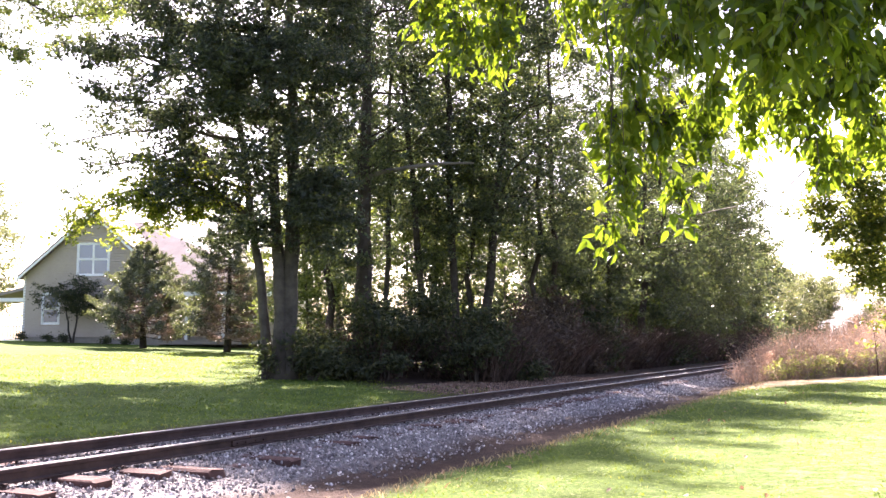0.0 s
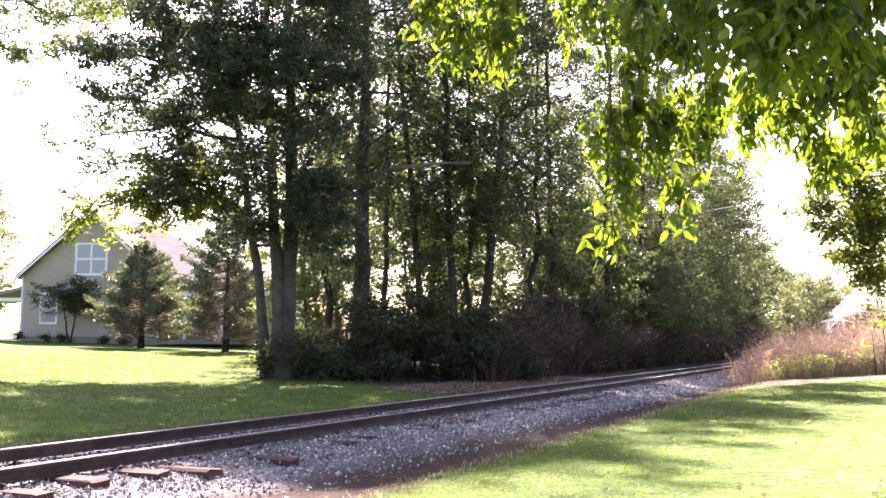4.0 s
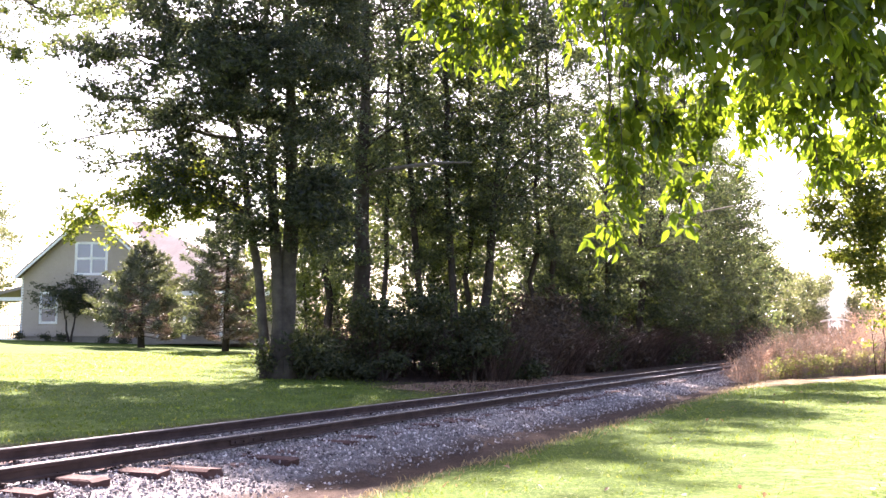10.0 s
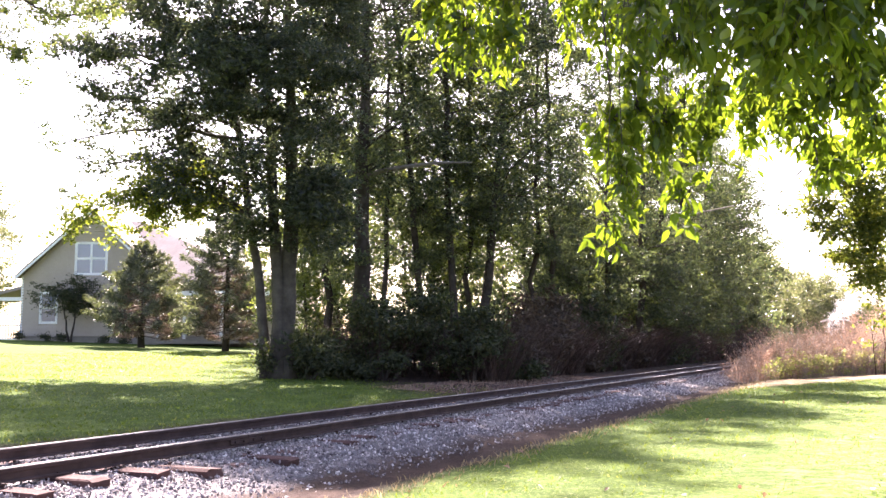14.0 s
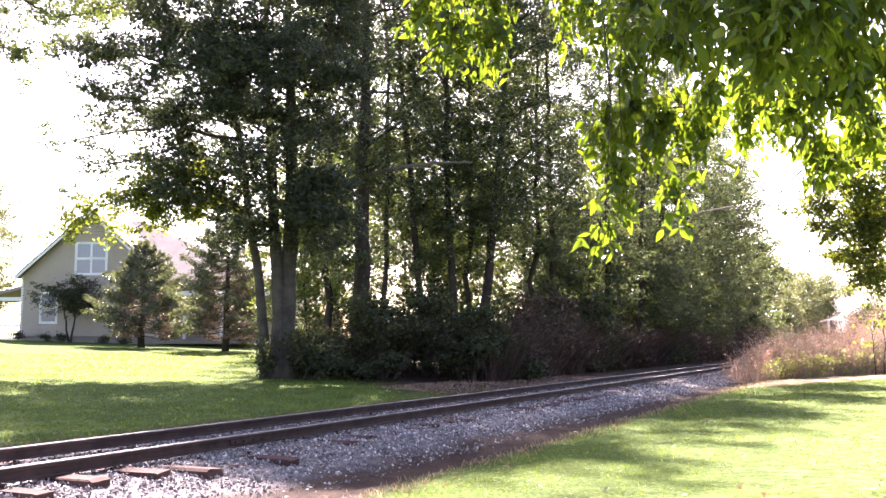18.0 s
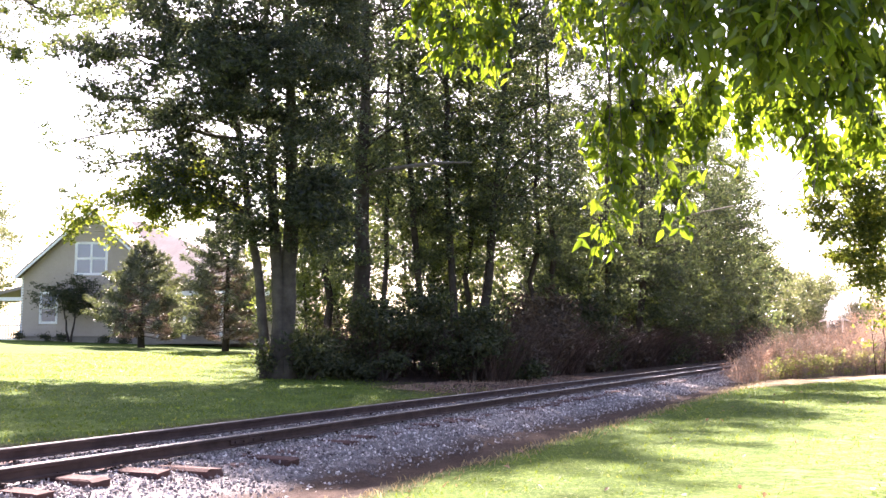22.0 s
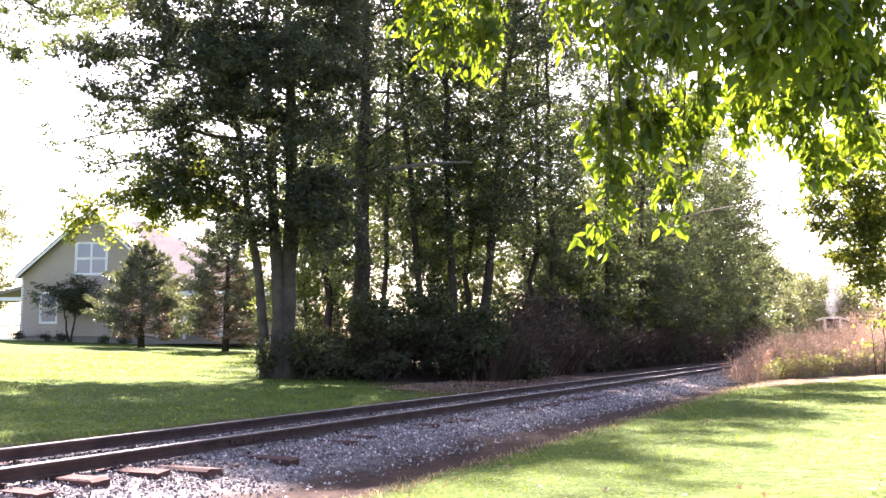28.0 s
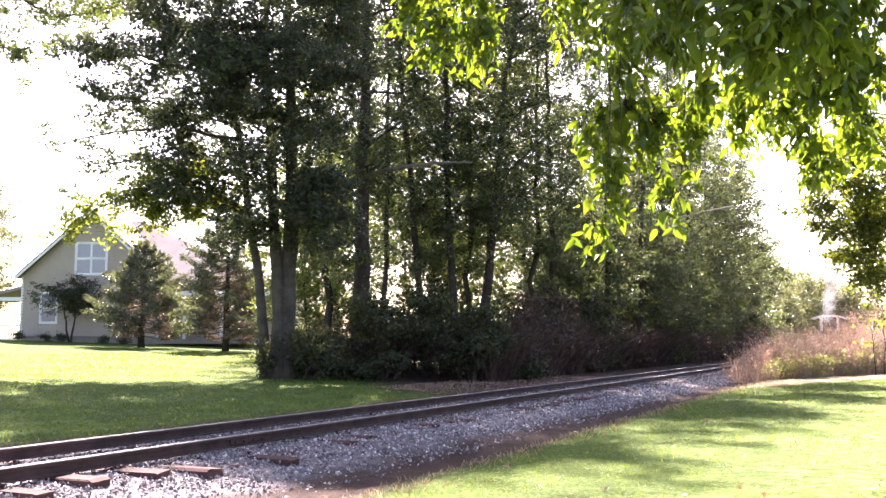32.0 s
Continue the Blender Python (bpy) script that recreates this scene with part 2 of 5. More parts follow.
class Geo:
    """Gathers vertices and faces of one part."""

    def __init__(self):
        self.v, self.f = [], []

    def add(self, verts, faces):
        o = len(self.v)
        self.v += [tuple(p) for p in verts]
        self.f += [tuple(i + o for i in f) for f in faces]
        return self

    def tube(self, pts, radii, sides=8, cap=True, rough=0.0):
        pts = [Vector(p) for p in pts]
        rings = []
        side = None
        for i, p in enumerate(pts):
            t = (pts[min(i + 1, len(pts) - 1)] - pts[max(i - 1, 0)]).normalized()
            if side is None:
                side = t.orthogonal().normalized()
            side = (side - t * side.dot(t)).normalized()
            up = t.cross(side)
            r = radii[i] if hasattr(radii, "__len__") else radii
            wob = [1 + rough * noise.noise((k * 1.7, p.z * 1.3, p.x + p.y)) + rough * 0.8 * (k % 2) for k in range(sides)]
            rings.append([p + (side * math.cos(2 * math.pi * k / sides) + up * math.sin(2 * math.pi * k / sides)) * r * wob[k] for k in range(sides)])
        faces = []
        for i in range(len(rings) - 1):
            for k in range(sides):
                faces.append((i * sides + k, i * sides + (k + 1) % sides, (i + 1) * sides + (k + 1) % sides, (i + 1) * sides + k))
        if cap:
            faces.append(tuple(reversed(range(sides))))
            faces.append(tuple(range((len(rings) - 1) * sides, len(rings) * sides)))
        return self.add([p for r in rings for p in r], faces)

    def box(self, lo, hi, m=None, chamfer=0.0):
        (x0, y0, z0), (x1, y1, z1) = lo, hi
        bm = bmesh.new()
        bmesh.ops.create_cube(bm, size=1.0)
        for v in bm.verts:
            v.co = Vector(((x0 + x1) / 2 + v.co.x * (x1 - x0), (y0 + y1) / 2 + v.co.y * (y1 - y0), (z0 + z1) / 2 + v.co.z * (z1 - z0)))
        if chamfer:
            bmesh.ops.bevel(bm, geom=bm.edges[:], offset=chamfer, segments=1, affect="EDGES")
        if m:
            bm.transform(m)
        bm.verts.index_update()
        self.add([v.co.copy() for v in bm.verts], [[v.index for v in f.verts] for f in bm.faces])
        bm.free()
        return self

    def prism(self, outline, a, b, axis="y"):
        """An outline in two axes, drawn out along the third."""
        k = len(outline)
        put = {"y": lambda p, t: (p[0], t, p[1]), "x": lambda p, t: (t, p[0], p[1]), "z": lambda p, t: (p[0], p[1], t)}[axis]
        verts = [put(p, a) for p in outline] + [put(p, b) for p in outline]
        faces = [tuple(range(k)), tuple(reversed(range(k, 2 * k)))]
        faces += [(i, i + k, (i + 1) % k + k, (i + 1) % k) for i in range(k)]
        return self.add(verts, faces)

    def mesh(self, name, material, smooth=False):
        me = bpy.data.meshes.new(name)
        me.from_pydata(self.v, [], self.f)
        bm = bmesh.new()
        bm.from_mesh(me)
        bmesh.ops.recalc_face_normals(bm, faces=bm.faces)
        bm.to_mesh(me)
        bm.free()
        if smooth:
            me.polygons.foreach_set("use_smooth", [True] * len(me.polygons))
        me.materials.append(material)
        return me


def part(name, data, parent, label="", material=None, smooth=False, kind=""):
    if isinstance(data, Geo):
        data = data.mesh(name, material, smooth)
    ob = new(name, data)
    ob.parent = parent
    if label or kind:
        tagged(ob, label=label, kind=kind)
    return ob


def thing(name, m, label, category, group="", kind=""):
    ob = new(name)
    ob.empty_display_size = 0.2
    ob.matrix_world = m
    return tagged(ob, label, category, group, kind)


def from_track(s, d):
    """The place s metres along the track and d metres to its left."""
    return (-(d + OFF) * CT + s * ST, (d + OFF) * ST + s * CT)


PROFILE_D = (-900, -60, -6, -2.6, -2.0, -1.7, -1.0, -0.72, -0.52, 0.55, 1.0, 1.35, 1.8, 6, 32, 60, 900)
PROFILE_Z = (-0.1, -0.1, -0.2, -0.2, -0.29, -0.275, -0.17, -0.145, -0.128, -0.128, -0.14, -0.17, -0.15, 0.04, 0.98, 1.2, 1.4)


def ground_z(x, y):
    return np.interp(-np.asarray(x) * CT + np.asarray(y) * ST - OFF, PROFILE_D, PROFILE_Z)


def leaves(rng, at, size, width=0.5, flat=0.35, droop=0.0):
    """A folded leaf at each place: two triangles with a crease."""
    n = len(at)
    axis = rng.normal(size=(n, 3))
    axis[:, 2] = axis[:, 2] * 0.7 - droop
    axis /= np.linalg.norm(axis, axis=1)[:, None]
    up = rng.normal(size=(n, 3)) * 0.6
    up[:, 2] += flat
    b = np.cross(axis, up)
    b /= np.linalg.norm(b, axis=1)[:, None] + 1e-9
    nrm = np.cross(b, axis)
    L = (size * rng.uniform(0.65, 1.3, n))[:, None]
    fold = nrm * L * rng.uniform(0.02, 0.16, n)[:, None]
    v = np.stack([at - axis * L / 2, at + b * L * width / 2 + fold, at + axis * L / 2 - nrm * L * 0.1, at - b * L * width / 2 + fold], 1)
    i = np.arange(n)[:, None] * 4
    f = np.concatenate([i + (0, 1, 2), i + (0, 2, 3)], 1).reshape(-1, 3)
    return v.reshape(-1, 3), f


def tufts(rng, centres, per, size, spread, **how):
    """Tight, flattened tufts of leaves round each centre."""
    c = np.repeat(np.asarray(centres, float), per, 0)
    wide = np.repeat(rng.uniform(0.6, 1.35, len(centres)), per)[:, None]
    return leaves(rng, c + rng.normal(size=c.shape) * wide * (spread, spread, spread * 0.55), size, **how)


def clumps_leaves(rng, clumps, count, size, **how):
    """Leaves gathered in clumps (x, y, z, radius), each made of small tufts with gaps between them."""
    c = np.asarray(clumps, float)
    w = c[:, 3] ** 2
    n = max(1, count // 18)
    pick = rng.choice(len(c), n, p=w / w.sum())
    dirs = rng.normal(size=(n, 3))
    dirs /= np.linalg.norm(dirs, axis=1)[:, None]
    r = rng.uniform(0, 1, n) ** 0.5 * rng.uniform(0.5, 1.3, n)
    return tufts(rng, c[pick, :3] + dirs * (r * c[pick, 3])[:, None] * (1, 1, 0.72), 18, size, size * 1.15, **how)


def grow_limb(rng, g, path, width, spread, count, rise=0.15):
    """Draws a limb with its side twigs into g, and gives the places of its leaf tufts."""
    path = np.asarray(path, float)
    k = len(path)
    g.tube(path, [width * (1 - 0.85 * i / (k - 1)) for i in range(k)], 6)
    places = []
    n = max(4, count // 4)
    for q in range(n):
        u = 0.25 + 0.75 * (q + rng.uniform(0, 1)) / n
        at = np.array([np.interp(u * (k - 1), range(k), path[:, j]) for j in range(3)])
        i = min(int(u * (k - 1)), k - 2)
        way = path[i + 1] - path[i]
        way = way / (np.linalg.norm(way) + 1e-6)
        side = np.cross(way, (0, 0, 1.0))
        side = side / (np.linalg.norm(side) + 1e-6) * (1 if q % 2 else -1)
        out = side * rng.uniform(0.3, 1.1) + way * rng.uniform(0.1, 0.9) + rng.normal(size=3) * (0.35, 0.35, 0.55)
        out[2] += rise
        out *= spread * rng.uniform(0.6, 1.35) * (1.3 - 0.5 * u) / (np.linalg.norm(out) + 1e-6)
        p = bend(rng, at, at + out, 4, 0.04)
        w = max(0.006, width * 0.28 * (1.2 - u))
        g.tube(p, [w, w * 0.7, w * 0.5, w * 0.25], 3, False)
        for f in rng.uniform(0.25, 1.08, max(1, count // n)):
            places.append(at + out * f + rng.normal(size=3) * 0.1)
    return places


def bend(rng, a, b, n, wob):
    a, b = np.asarray(a, float), np.asarray(b, float)
    t = np.linspace(0, 1, n)[:, None]
    p = a + (b - a) * t
    p[1:-1] += rng.normal(size=(n - 2, 3)) * wob
    p[:, 2] += np.sin(t[:, 0] * math.pi) * wob * 0.8
    return p


# ---- ground ----
def make_ground():
    ss = np.concatenate([np.linspace(-900, -30, 12), np.arange(-20, 60, 0.8), np.arange(60, 200, 6), np.linspace(220, 2500, 14)])
    dd = np.concatenate([np.linspace(-1500, -70, 9), np.arange(-60, -8, 3), np.arange(-8, 8, 0.22), np.arange(8, 36, 1.2), np.linspace(40, 70, 5), np.linspace(90, 1500, 9)])
    S, D = np.meshgrid(ss, dd, indexing="ij")
    X, Y = -(D + OFF) * CT + S * ST, (D + OFF) * ST + S * CT
    Z = ground_z(X, Y)
    near = (np.abs(D) < 40) & (np.abs(S) < 80) & ((D < -1.1) | (D > 1.1))
    rng = np.random.default_rng(5)
    Z = Z + np.where(near, rng.normal(size=Z.shape) * 0.008, 0)
    nd = len(dd)
    i = (np.arange(len(ss) - 1)[:, None] * nd + np.arange(nd - 1)[None]).ravel()
    f = np.stack([i, i + nd, i + nd + 1, i + 1], 1)[:, ::-1]
    me = pieces("ground", np.stack([X, Y, Z], -1), f, GROUND, True)
    return tagged(new("ground", me), "sunlit mown lawn with a gravel and bare soil strip along the track", "ground", kind="structure")


make_ground()


# ---- track ----
def make_track():
    track = thing("railway_track", Matrix.Translation((*from_track(0, 0), 0)) @ pose(0, 0, 0, 0, 0, -math.degrees(TURN)),
                  "narrow-gauge railway track with rusty rails on weathered ties", "railway track", kind="structure")
    # y runs along the track, x to its right
    prof = [(-0.046, -0.098), (0.046, -0.098), (0.046, -0.090), (0.012, -0.080), (0.008, -0.036), (0.026, -0.030), (0.027, -0.007), (-0.027, -0.007), (-0.026, -0.030), (-0.008, -0.036), (-0.012, -0.080), (-0.046, -0.090)]
    head = [(-0.027, -0.0065), (0.027, -0.0065), (0.022, 0.0), (-0.022, 0.0)]
    for side in (-1, 1):
        x = side * (GAUGE / 2 + 0.027)
        ends = [-12, 7.06, 16.3, 25.5, 34.7, 126] if side > 0 else [-12, 2.5, 11.7, 20.9, 30.1, 39.2, 126]
        for a, b in zip(ends[:-1], ends[1:]):
            rail = part("rail", Geo().prism([(x + p, q) for p, q in prof], a + 0.004, b - 0.004, "y"), track, material=RAIL_RUST)
            part("rail_head", Geo().prism([(x + p, q) for p, q in head], a + 0.004, b - 0.004, "y"), rail, "worn bright rail head", RAIL_TOP)
        for joint in ends[1:-1]:
            g = Geo()
            for s in (-1, 1):
                g.box((x + s * 0.02 - 0.009, joint - 0.25, -0.078), (x + s * 0.02 + 0.009, joint + 0.25, -0.036), chamfer=0.003)
                for k in (-0.19, -0.07, 0.07, 0.19):
                    g.tube([(x + s * 0.028, joint + k, -0.057), (x + s * 0.044, joint + k, -0.057)], 0.011, 6)
            part("joint_bar", g, track, "bolted joint bar", RAIL_RUST)
    rng = random.Random(3)
    shapes = []
    for k in range(5):
        half = 0.93 + rng.uniform(-0.05, 0.07)
        g = Geo().box((-half, -0.085, -0.13), (half, 0.085, 0.0), chamfer=0.014)
        g.v = [(p[0] + rng.uniform(-0.03, 0.03), p[1] + rng.uniform(-0.014, 0.014), p[2] + rng.uniform(-0.014, 0.004)) for p in g.v]
        shapes.append(g.mesh("tie", TIE))
    spikes = Geo().box((-0.008, -0.008, 0), (0.008, 0.008, 0.018)).box((-0.014, -0.012, 0.015), (0.014, 0.012, 0.024)).mesh("spike", RAIL_RUST)
    places = [-4, -3.5, -3, -2.5, -2, -1.5, -1, -0.5, 0, 0.5, 1, 1.5, 2, 2.5, 3.0, 3.45, 3.92, 4.40, 4.92, 5.42, 5.84, 6.3, 6.74, 7.2, 7.65, 8.1, 8.62, 9.2, 9.73, 10.1, 10.66, 11.05, 11.5, 11.85, 12.4]
    while places[-1] < 75:
        places.append(places[-1] + (rng.uniform(0.43, 0.52) if places[-1] < 40 else 0.62))
    buried = (6.3, 7.2, 7.65, 9.2, 11.5)
    shifted = {5.84: 0.16, 6.74: 0.24}
    for s in places:
        tie = part("tie", shapes[rng.randrange(5)], track)
        low = -0.099 - rng.choice((0.0, 0.0, 0.004, 0.012)) - (0.022 if s in shifted else 0.0) - (0.045 if s in buried else 0.028 if s > 7 else 0.008)
        tie.matrix_basis = pose(shifted.get(s, rng.uniform(-0.06, 0.06)), s, low, rng.uniform(-2, 2), rng.uniform(-0.6, 0.6), rng.uniform(-4, 4))
        if 2 < s < 24:
            for x in (-GAUGE / 2 - 0.08, GAUGE / 2 + 0.08):
                spike = part("spike", spikes, tie)
                spike.matrix_basis = pose(x, rng.uniform(-0.03, 0.03), 0)
    return track


make_track()


def make_ballast():
    rng = np.random.default_rng(11)
    n = 32000
    s = 3.5 + rng.uniform(0, 1, n) ** 1.6 * 40
    d = np.where(rng.uniform(size=n) < 0.66, rng.uniform(-1.95, -0.45, n), rng.uniform(-0.5, 1.4, n))
    keep = rng.uniform(size=n) < np.clip((d + 1.95) / 0.55, 0.02, 1)
    s, d = s[keep], d[keep]
    n = len(s)
    x, y = -(d + OFF) * CT + s * ST, (d + OFF) * ST + s * CT
    r = rng.uniform(0.007, 0.0165, n) * np.clip(0.8 + s / 40, 0.9, 1.8)
    z = ground_z(x, y) + r * rng.uniform(0.0, 0.9, n) + rng.uniform(-0.005, 0.012, n) * (np.abs(d) < 1.2)
    base = np.array([(1, 0, 0), (-1, 0, 0), (0, 1, 0), (0, -1, 0), (0, 0, 1), (0, 0, -1)], float)
    v = base[None] * rng.uniform(0.6, 1.3, (n, 6, 1)) + rng.normal(size=(n, 6, 3)) * 0.22
    v = v * r[:, None, None] + np.stack([x, y, z], 1)[:, None]
    faces = np.array([(0, 2, 4), (2, 1, 4), (1, 3, 4), (3, 0, 4), (2, 0, 5), (1, 2, 5), (3, 1, 5), (0, 3, 5)])
    f = (np.arange(n)[:, None, None] * 6 + faces[None]).reshape(-1, 3)
    return tagged(new("ballast_gravel", pieces("ballast_gravel", v, f, STONE)), "loose grey crushed-stone ballast heaped along the rails", "gravel", kind="stuff")


make_ballast()


def blades(name, label, category, s, d, height, width, material, lean=0.5, seed=1, lift=0.0):
    rng = np.random.default_rng(seed)
    n = len(s)
    x, y = -(d + OFF) * CT + s * ST, (d + OFF) * ST + s * CT
    root = np.stack([x, y, ground_z(x, y) - 0.005 + lift], 1)
    turn = rng.uniform(0, 2 * math.pi, n)
    b = np.stack([np.cos(turn), np.sin(turn), turn * 0], 1) * (width * rng.uniform(0.6, 1.4, n))[:, None]
    h = height * rng.uniform(0.5, 1.3, n)
    tip = np.stack([rng.normal(size=n) * lean * h, rng.normal(size=n) * lean * h, h], 1)
    mid = tip * (0.4, 0.4, 0.62)
    v = np.stack([root - b, root + b, root + mid + b * 0.7, root + mid - b * 0.7, root + tip], 1).reshape(-1, 3)
    i = np.arange(n)[:, None] * 5
    f = np.concatenate([i + (0, 1, 2), i + (0, 2, 3), i + (3, 2, 4)], 1).reshape(-1, 3)
    return tagged(new(name, pieces(name, v, f, material)), label, category, kind="stuff")


def make_grass():
    rng = np.random.default_rng(21)
    n = 32000
    s = 2.5 + rng.uniform(0, 1, n) ** 1.7 * 32
    d = -2.6 - rng.uniform(0, 1, n) ** 1.2 * 9
    keep = s + 2.8 * (d + 2) < 20.8 + rng.normal(size=n) * 0.5
    s, d = s[keep], d[keep]
    blades("lawn_grass", "short bright green mown grass with dry straws", "grass", s, d, np.clip(0.014 + s * 0.0009, 0, 0.05), 0.003 + s * 0.00022, GRASS, 1.1, 1)
    n = 42000
    s = 4 + rng.uniform(0, 1, n) * 26
    d = 1.75 + rng.uniform(0, 1, n) ** 1.25 * 17
    keep = (s < 19) | (d > 7)
    blades("shaded_lawn_grass", "mown green grass in dappled tree shade", "grass", s[keep], d[keep], 0.03 + 0 * d[keep], 0.006 + 0.0006 * d[keep], GRASS, 0.8, 2)
    n = 2200
    s = 3 + rng.uniform(0, 1, n) ** 1.4 * 34
    d = -2.55 + rng.normal(size=n) * 0.14
    blades("dry_grass_edge", "pale dry grass tufts along the lawn's edge", "dry grass", s, d, 0.042 + 0 * s, 0.004 + s * 0.0002, STRAW, 0.7, 3)
    n = 130
    s = 4 + rng.uniform(0, 1, n) ** 1.3 * 24
    d = -2.2 - rng.uniform(0, 1, n) * 7
    x, y = -(d + OFF) * CT + s * ST, (d + OFF) * ST + s * CT
    v, f = leaves(rng, np.stack([x, y, ground_z(x, y) + 0.02], 1), 0.06, 0.6, 2.5)
    tagged(new("fallen_leaves", pieces("fallen_leaves", v, f, FALLEN)), "pale dry fallen leaves scattered on the lawn", "fallen leaves", kind="stuff")
    n = 6500
    s = 16.6 + rng.uniform(0, 1, n) * 10
    d = rng.uniform(1.4, 3.6, n)
    x, y = -(d + OFF) * CT + s * ST, (d + OFF) * ST + s * CT
    v, f = leaves(rng, np.stack([x, y, ground_z(x, y) + 0.015 + 0.05 * np.exp(-((s - 18.6) / 1.6) ** 2 - ((d - 2.4) / 0.6) ** 2) * rng.uniform(0, 1.4, n)], 1), 0.034, 0.6, 2.5)
    tagged(new("leaf_litter", pieces("leaf_litter", v, f, FALLEN)), "brown leaf litter at the edge of the wood", "leaf litter", kind="stuff")


make_grass()


# ---- trees ----
def make_tree(name, x, y, h, r, crown, count, size, leaf, bark, label, seed, clump=(0.8, 1.4), n_clumps=26, stems=None, extra=(), group="", limbs=True, droop=0.0, low=0.25, wob=0.03):
    """crown: centre height and the three half widths, round the trunk's top part."""
    rng = np.random.default_rng(seed)
    z0 = float(ground_z(x, y))
    t = thing(name, Matrix.Translation((x, y, z0)), label, "tree", group)
    stems = stems or [((0, 0), (rng.normal() * 0.5, rng.normal() * 0.4), 1.0)]
    tops = []
    for k, (foot, head, share) in enumerate(stems):
        n = 15
        p = bend(rng, (foot[0], foot[1], -0.15), (head[0], head[1], h * 0.93), n, wob)
        p[0, :2] = foot
        p[1, :2] = np.array(foot) + (p[1, :2] - np.array(foot)) * 0.4
        rad = [r * share * (1.6 if i == 0 else 1.12 if i == 1 else 1.0) * (1 - 0.86 * (i / (n - 1)) ** 1.1) for i in range(n)]
        g = Geo().tube(p, rad, 16, rough=0.13)
        tops.append(p)
        part("trunk", g, t, material=bark, smooth=True)
    cz, rx, ry, rz = crown
    if limbs:
        places = []
        for q in range(n_clumps):
            p = tops[q % len(tops)]
            f = (q + rng.uniform(0, 1)) / n_clumps
            zt = cz - rz + 2 * rz * f
            bulge = math.sqrt(max(0.08, 1 - (2 * f - 1) ** 2 * 0.85)) * rng.uniform(0.45, 1.1)
            turn = q * 2.4 + rng.uniform(-0.5, 0.5)
            zs = float(np.clip(zt - bulge * rx * rng.uniform(0.1, 0.8), h * low * rng.uniform(0.8, 1.1), h * 0.9))
            start = np.array([np.interp(zs, p[:, 2], p[:, j]) for j in range(3)])
            end = np.array([start[0] + math.cos(turn) * rx * bulge, start[1] + math.sin(turn) * ry * bulge, zt])
            reach = np.linalg.norm(end - start)
            g = Geo()
            places += grow_limb(rng, g, bend(rng, start, end, 6, reach * 0.045), r * np.clip(reach / 12, 0.07, 0.2), 0.42 * rx, max(6, count // n_clumps // 16))
            part("limb", g, t, material=bark, smooth=True)
        v, f = tufts(rng, places, 22, size, size * 1.35, droop=droop)
        if extra:
            v2, f2 = clumps_leaves(rng, list(extra), int(sum(c[3] ** 2 for c in extra) * 1300), size, droop=droop)
            v, f = np.concatenate([v, v2]), np.concatenate([f, f2 + len(v)])
    else:
        cl = []
        while len(cl) < n_clumps:
            q = rng.uniform(-1, 1, 3)
            if 0.2 < np.linalg.norm(q) < 1:
                cl.append((q[0] * rx, q[1] * ry, cz + q[2] * rz, rng.uniform(*clump)))
        v, f = clumps_leaves(rng, cl + list(extra), count, size, droop=droop)
    part("crown", pieces("crown", v, f, leaf), t)
    return t


def arch(a, b, lift, n=7):
    a, b = np.asarray(a, float), np.asarray(b, float)
    t = np.linspace(0, 1, n)[:, None]
    return a + (b - a) * t + np.array((0, 0, lift)) * np.sin(t * math.pi)


def make_limbed_tree(name, x, y, stems, limbs, size, label, seed, bark=BARK):
    """stems: radius and path. limbs: stem, height on it, end, lift, spread of the twigs, leaf tufts, leaf."""
    rng = np.random.default_rng(seed)
    t = thing(name, Matrix.Translation((x, y, float(ground_z(x, y)))), label, "tree")
    paths = []
    for r, joints in stems:
        j = np.array(joints, float)
        zs = np.linspace(-0.15, j[-1, 2], 22)
        p = np.stack([np.interp(zs, j[:, 2], j[:, 0]), np.interp(zs, j[:, 2], j[:, 1]), zs], 1)
        p[1:-1, :2] = (p[:-2, :2] + p[1:-1, :2] * 2 + p[2:, :2]) / 4 + rng.normal(size=(20, 2)) * 0.012
        part("trunk", Geo().tube(p, [r * (1.5 if i == 0 else 1.15 if i == 1 else 1.0) * (1 - 0.8 * (i / 21) ** 1.15) for i in range(22)], 16, rough=0.13), t, material=bark, smooth=True)
        paths.append(p)
    places = {}
    for stem, z, ex, ey, ez, lift, spread, count, leaf in limbs:
        p = paths[stem]
        start = np.array([np.interp(z, p[:, 2], p[:, j]) for j in range(3)])
        way = arch(start, (ex, ey, ez), lift)
        reach = np.linalg.norm(way[-1] - start)
        way[1:-1] += rng.normal(size=(5, 3)) * 0.04 * reach ** 0.5
        g = Geo()
        places.setdefault(leaf.name, [leaf, []])[1].extend(grow_limb(rng, g, way, np.clip(0.012 * reach, 0.02, 0.05), spread * 1.4, int(count * 0.57)))
        part("limb", g, t, material=bark, smooth=True)
    for k, (leaf, at) in enumerate(places.values()):
        v, f = tufts(rng, at, 24, size, size * 1.12)
        part("crown" if k == 0 else "hanging_sprays", pieces("crown", v, f, leaf), t, "" if k == 0 else "hanging sprays with sunlight put into their yellow-green leaf colour", kind="" if k == 0 else "stuff")
    return t


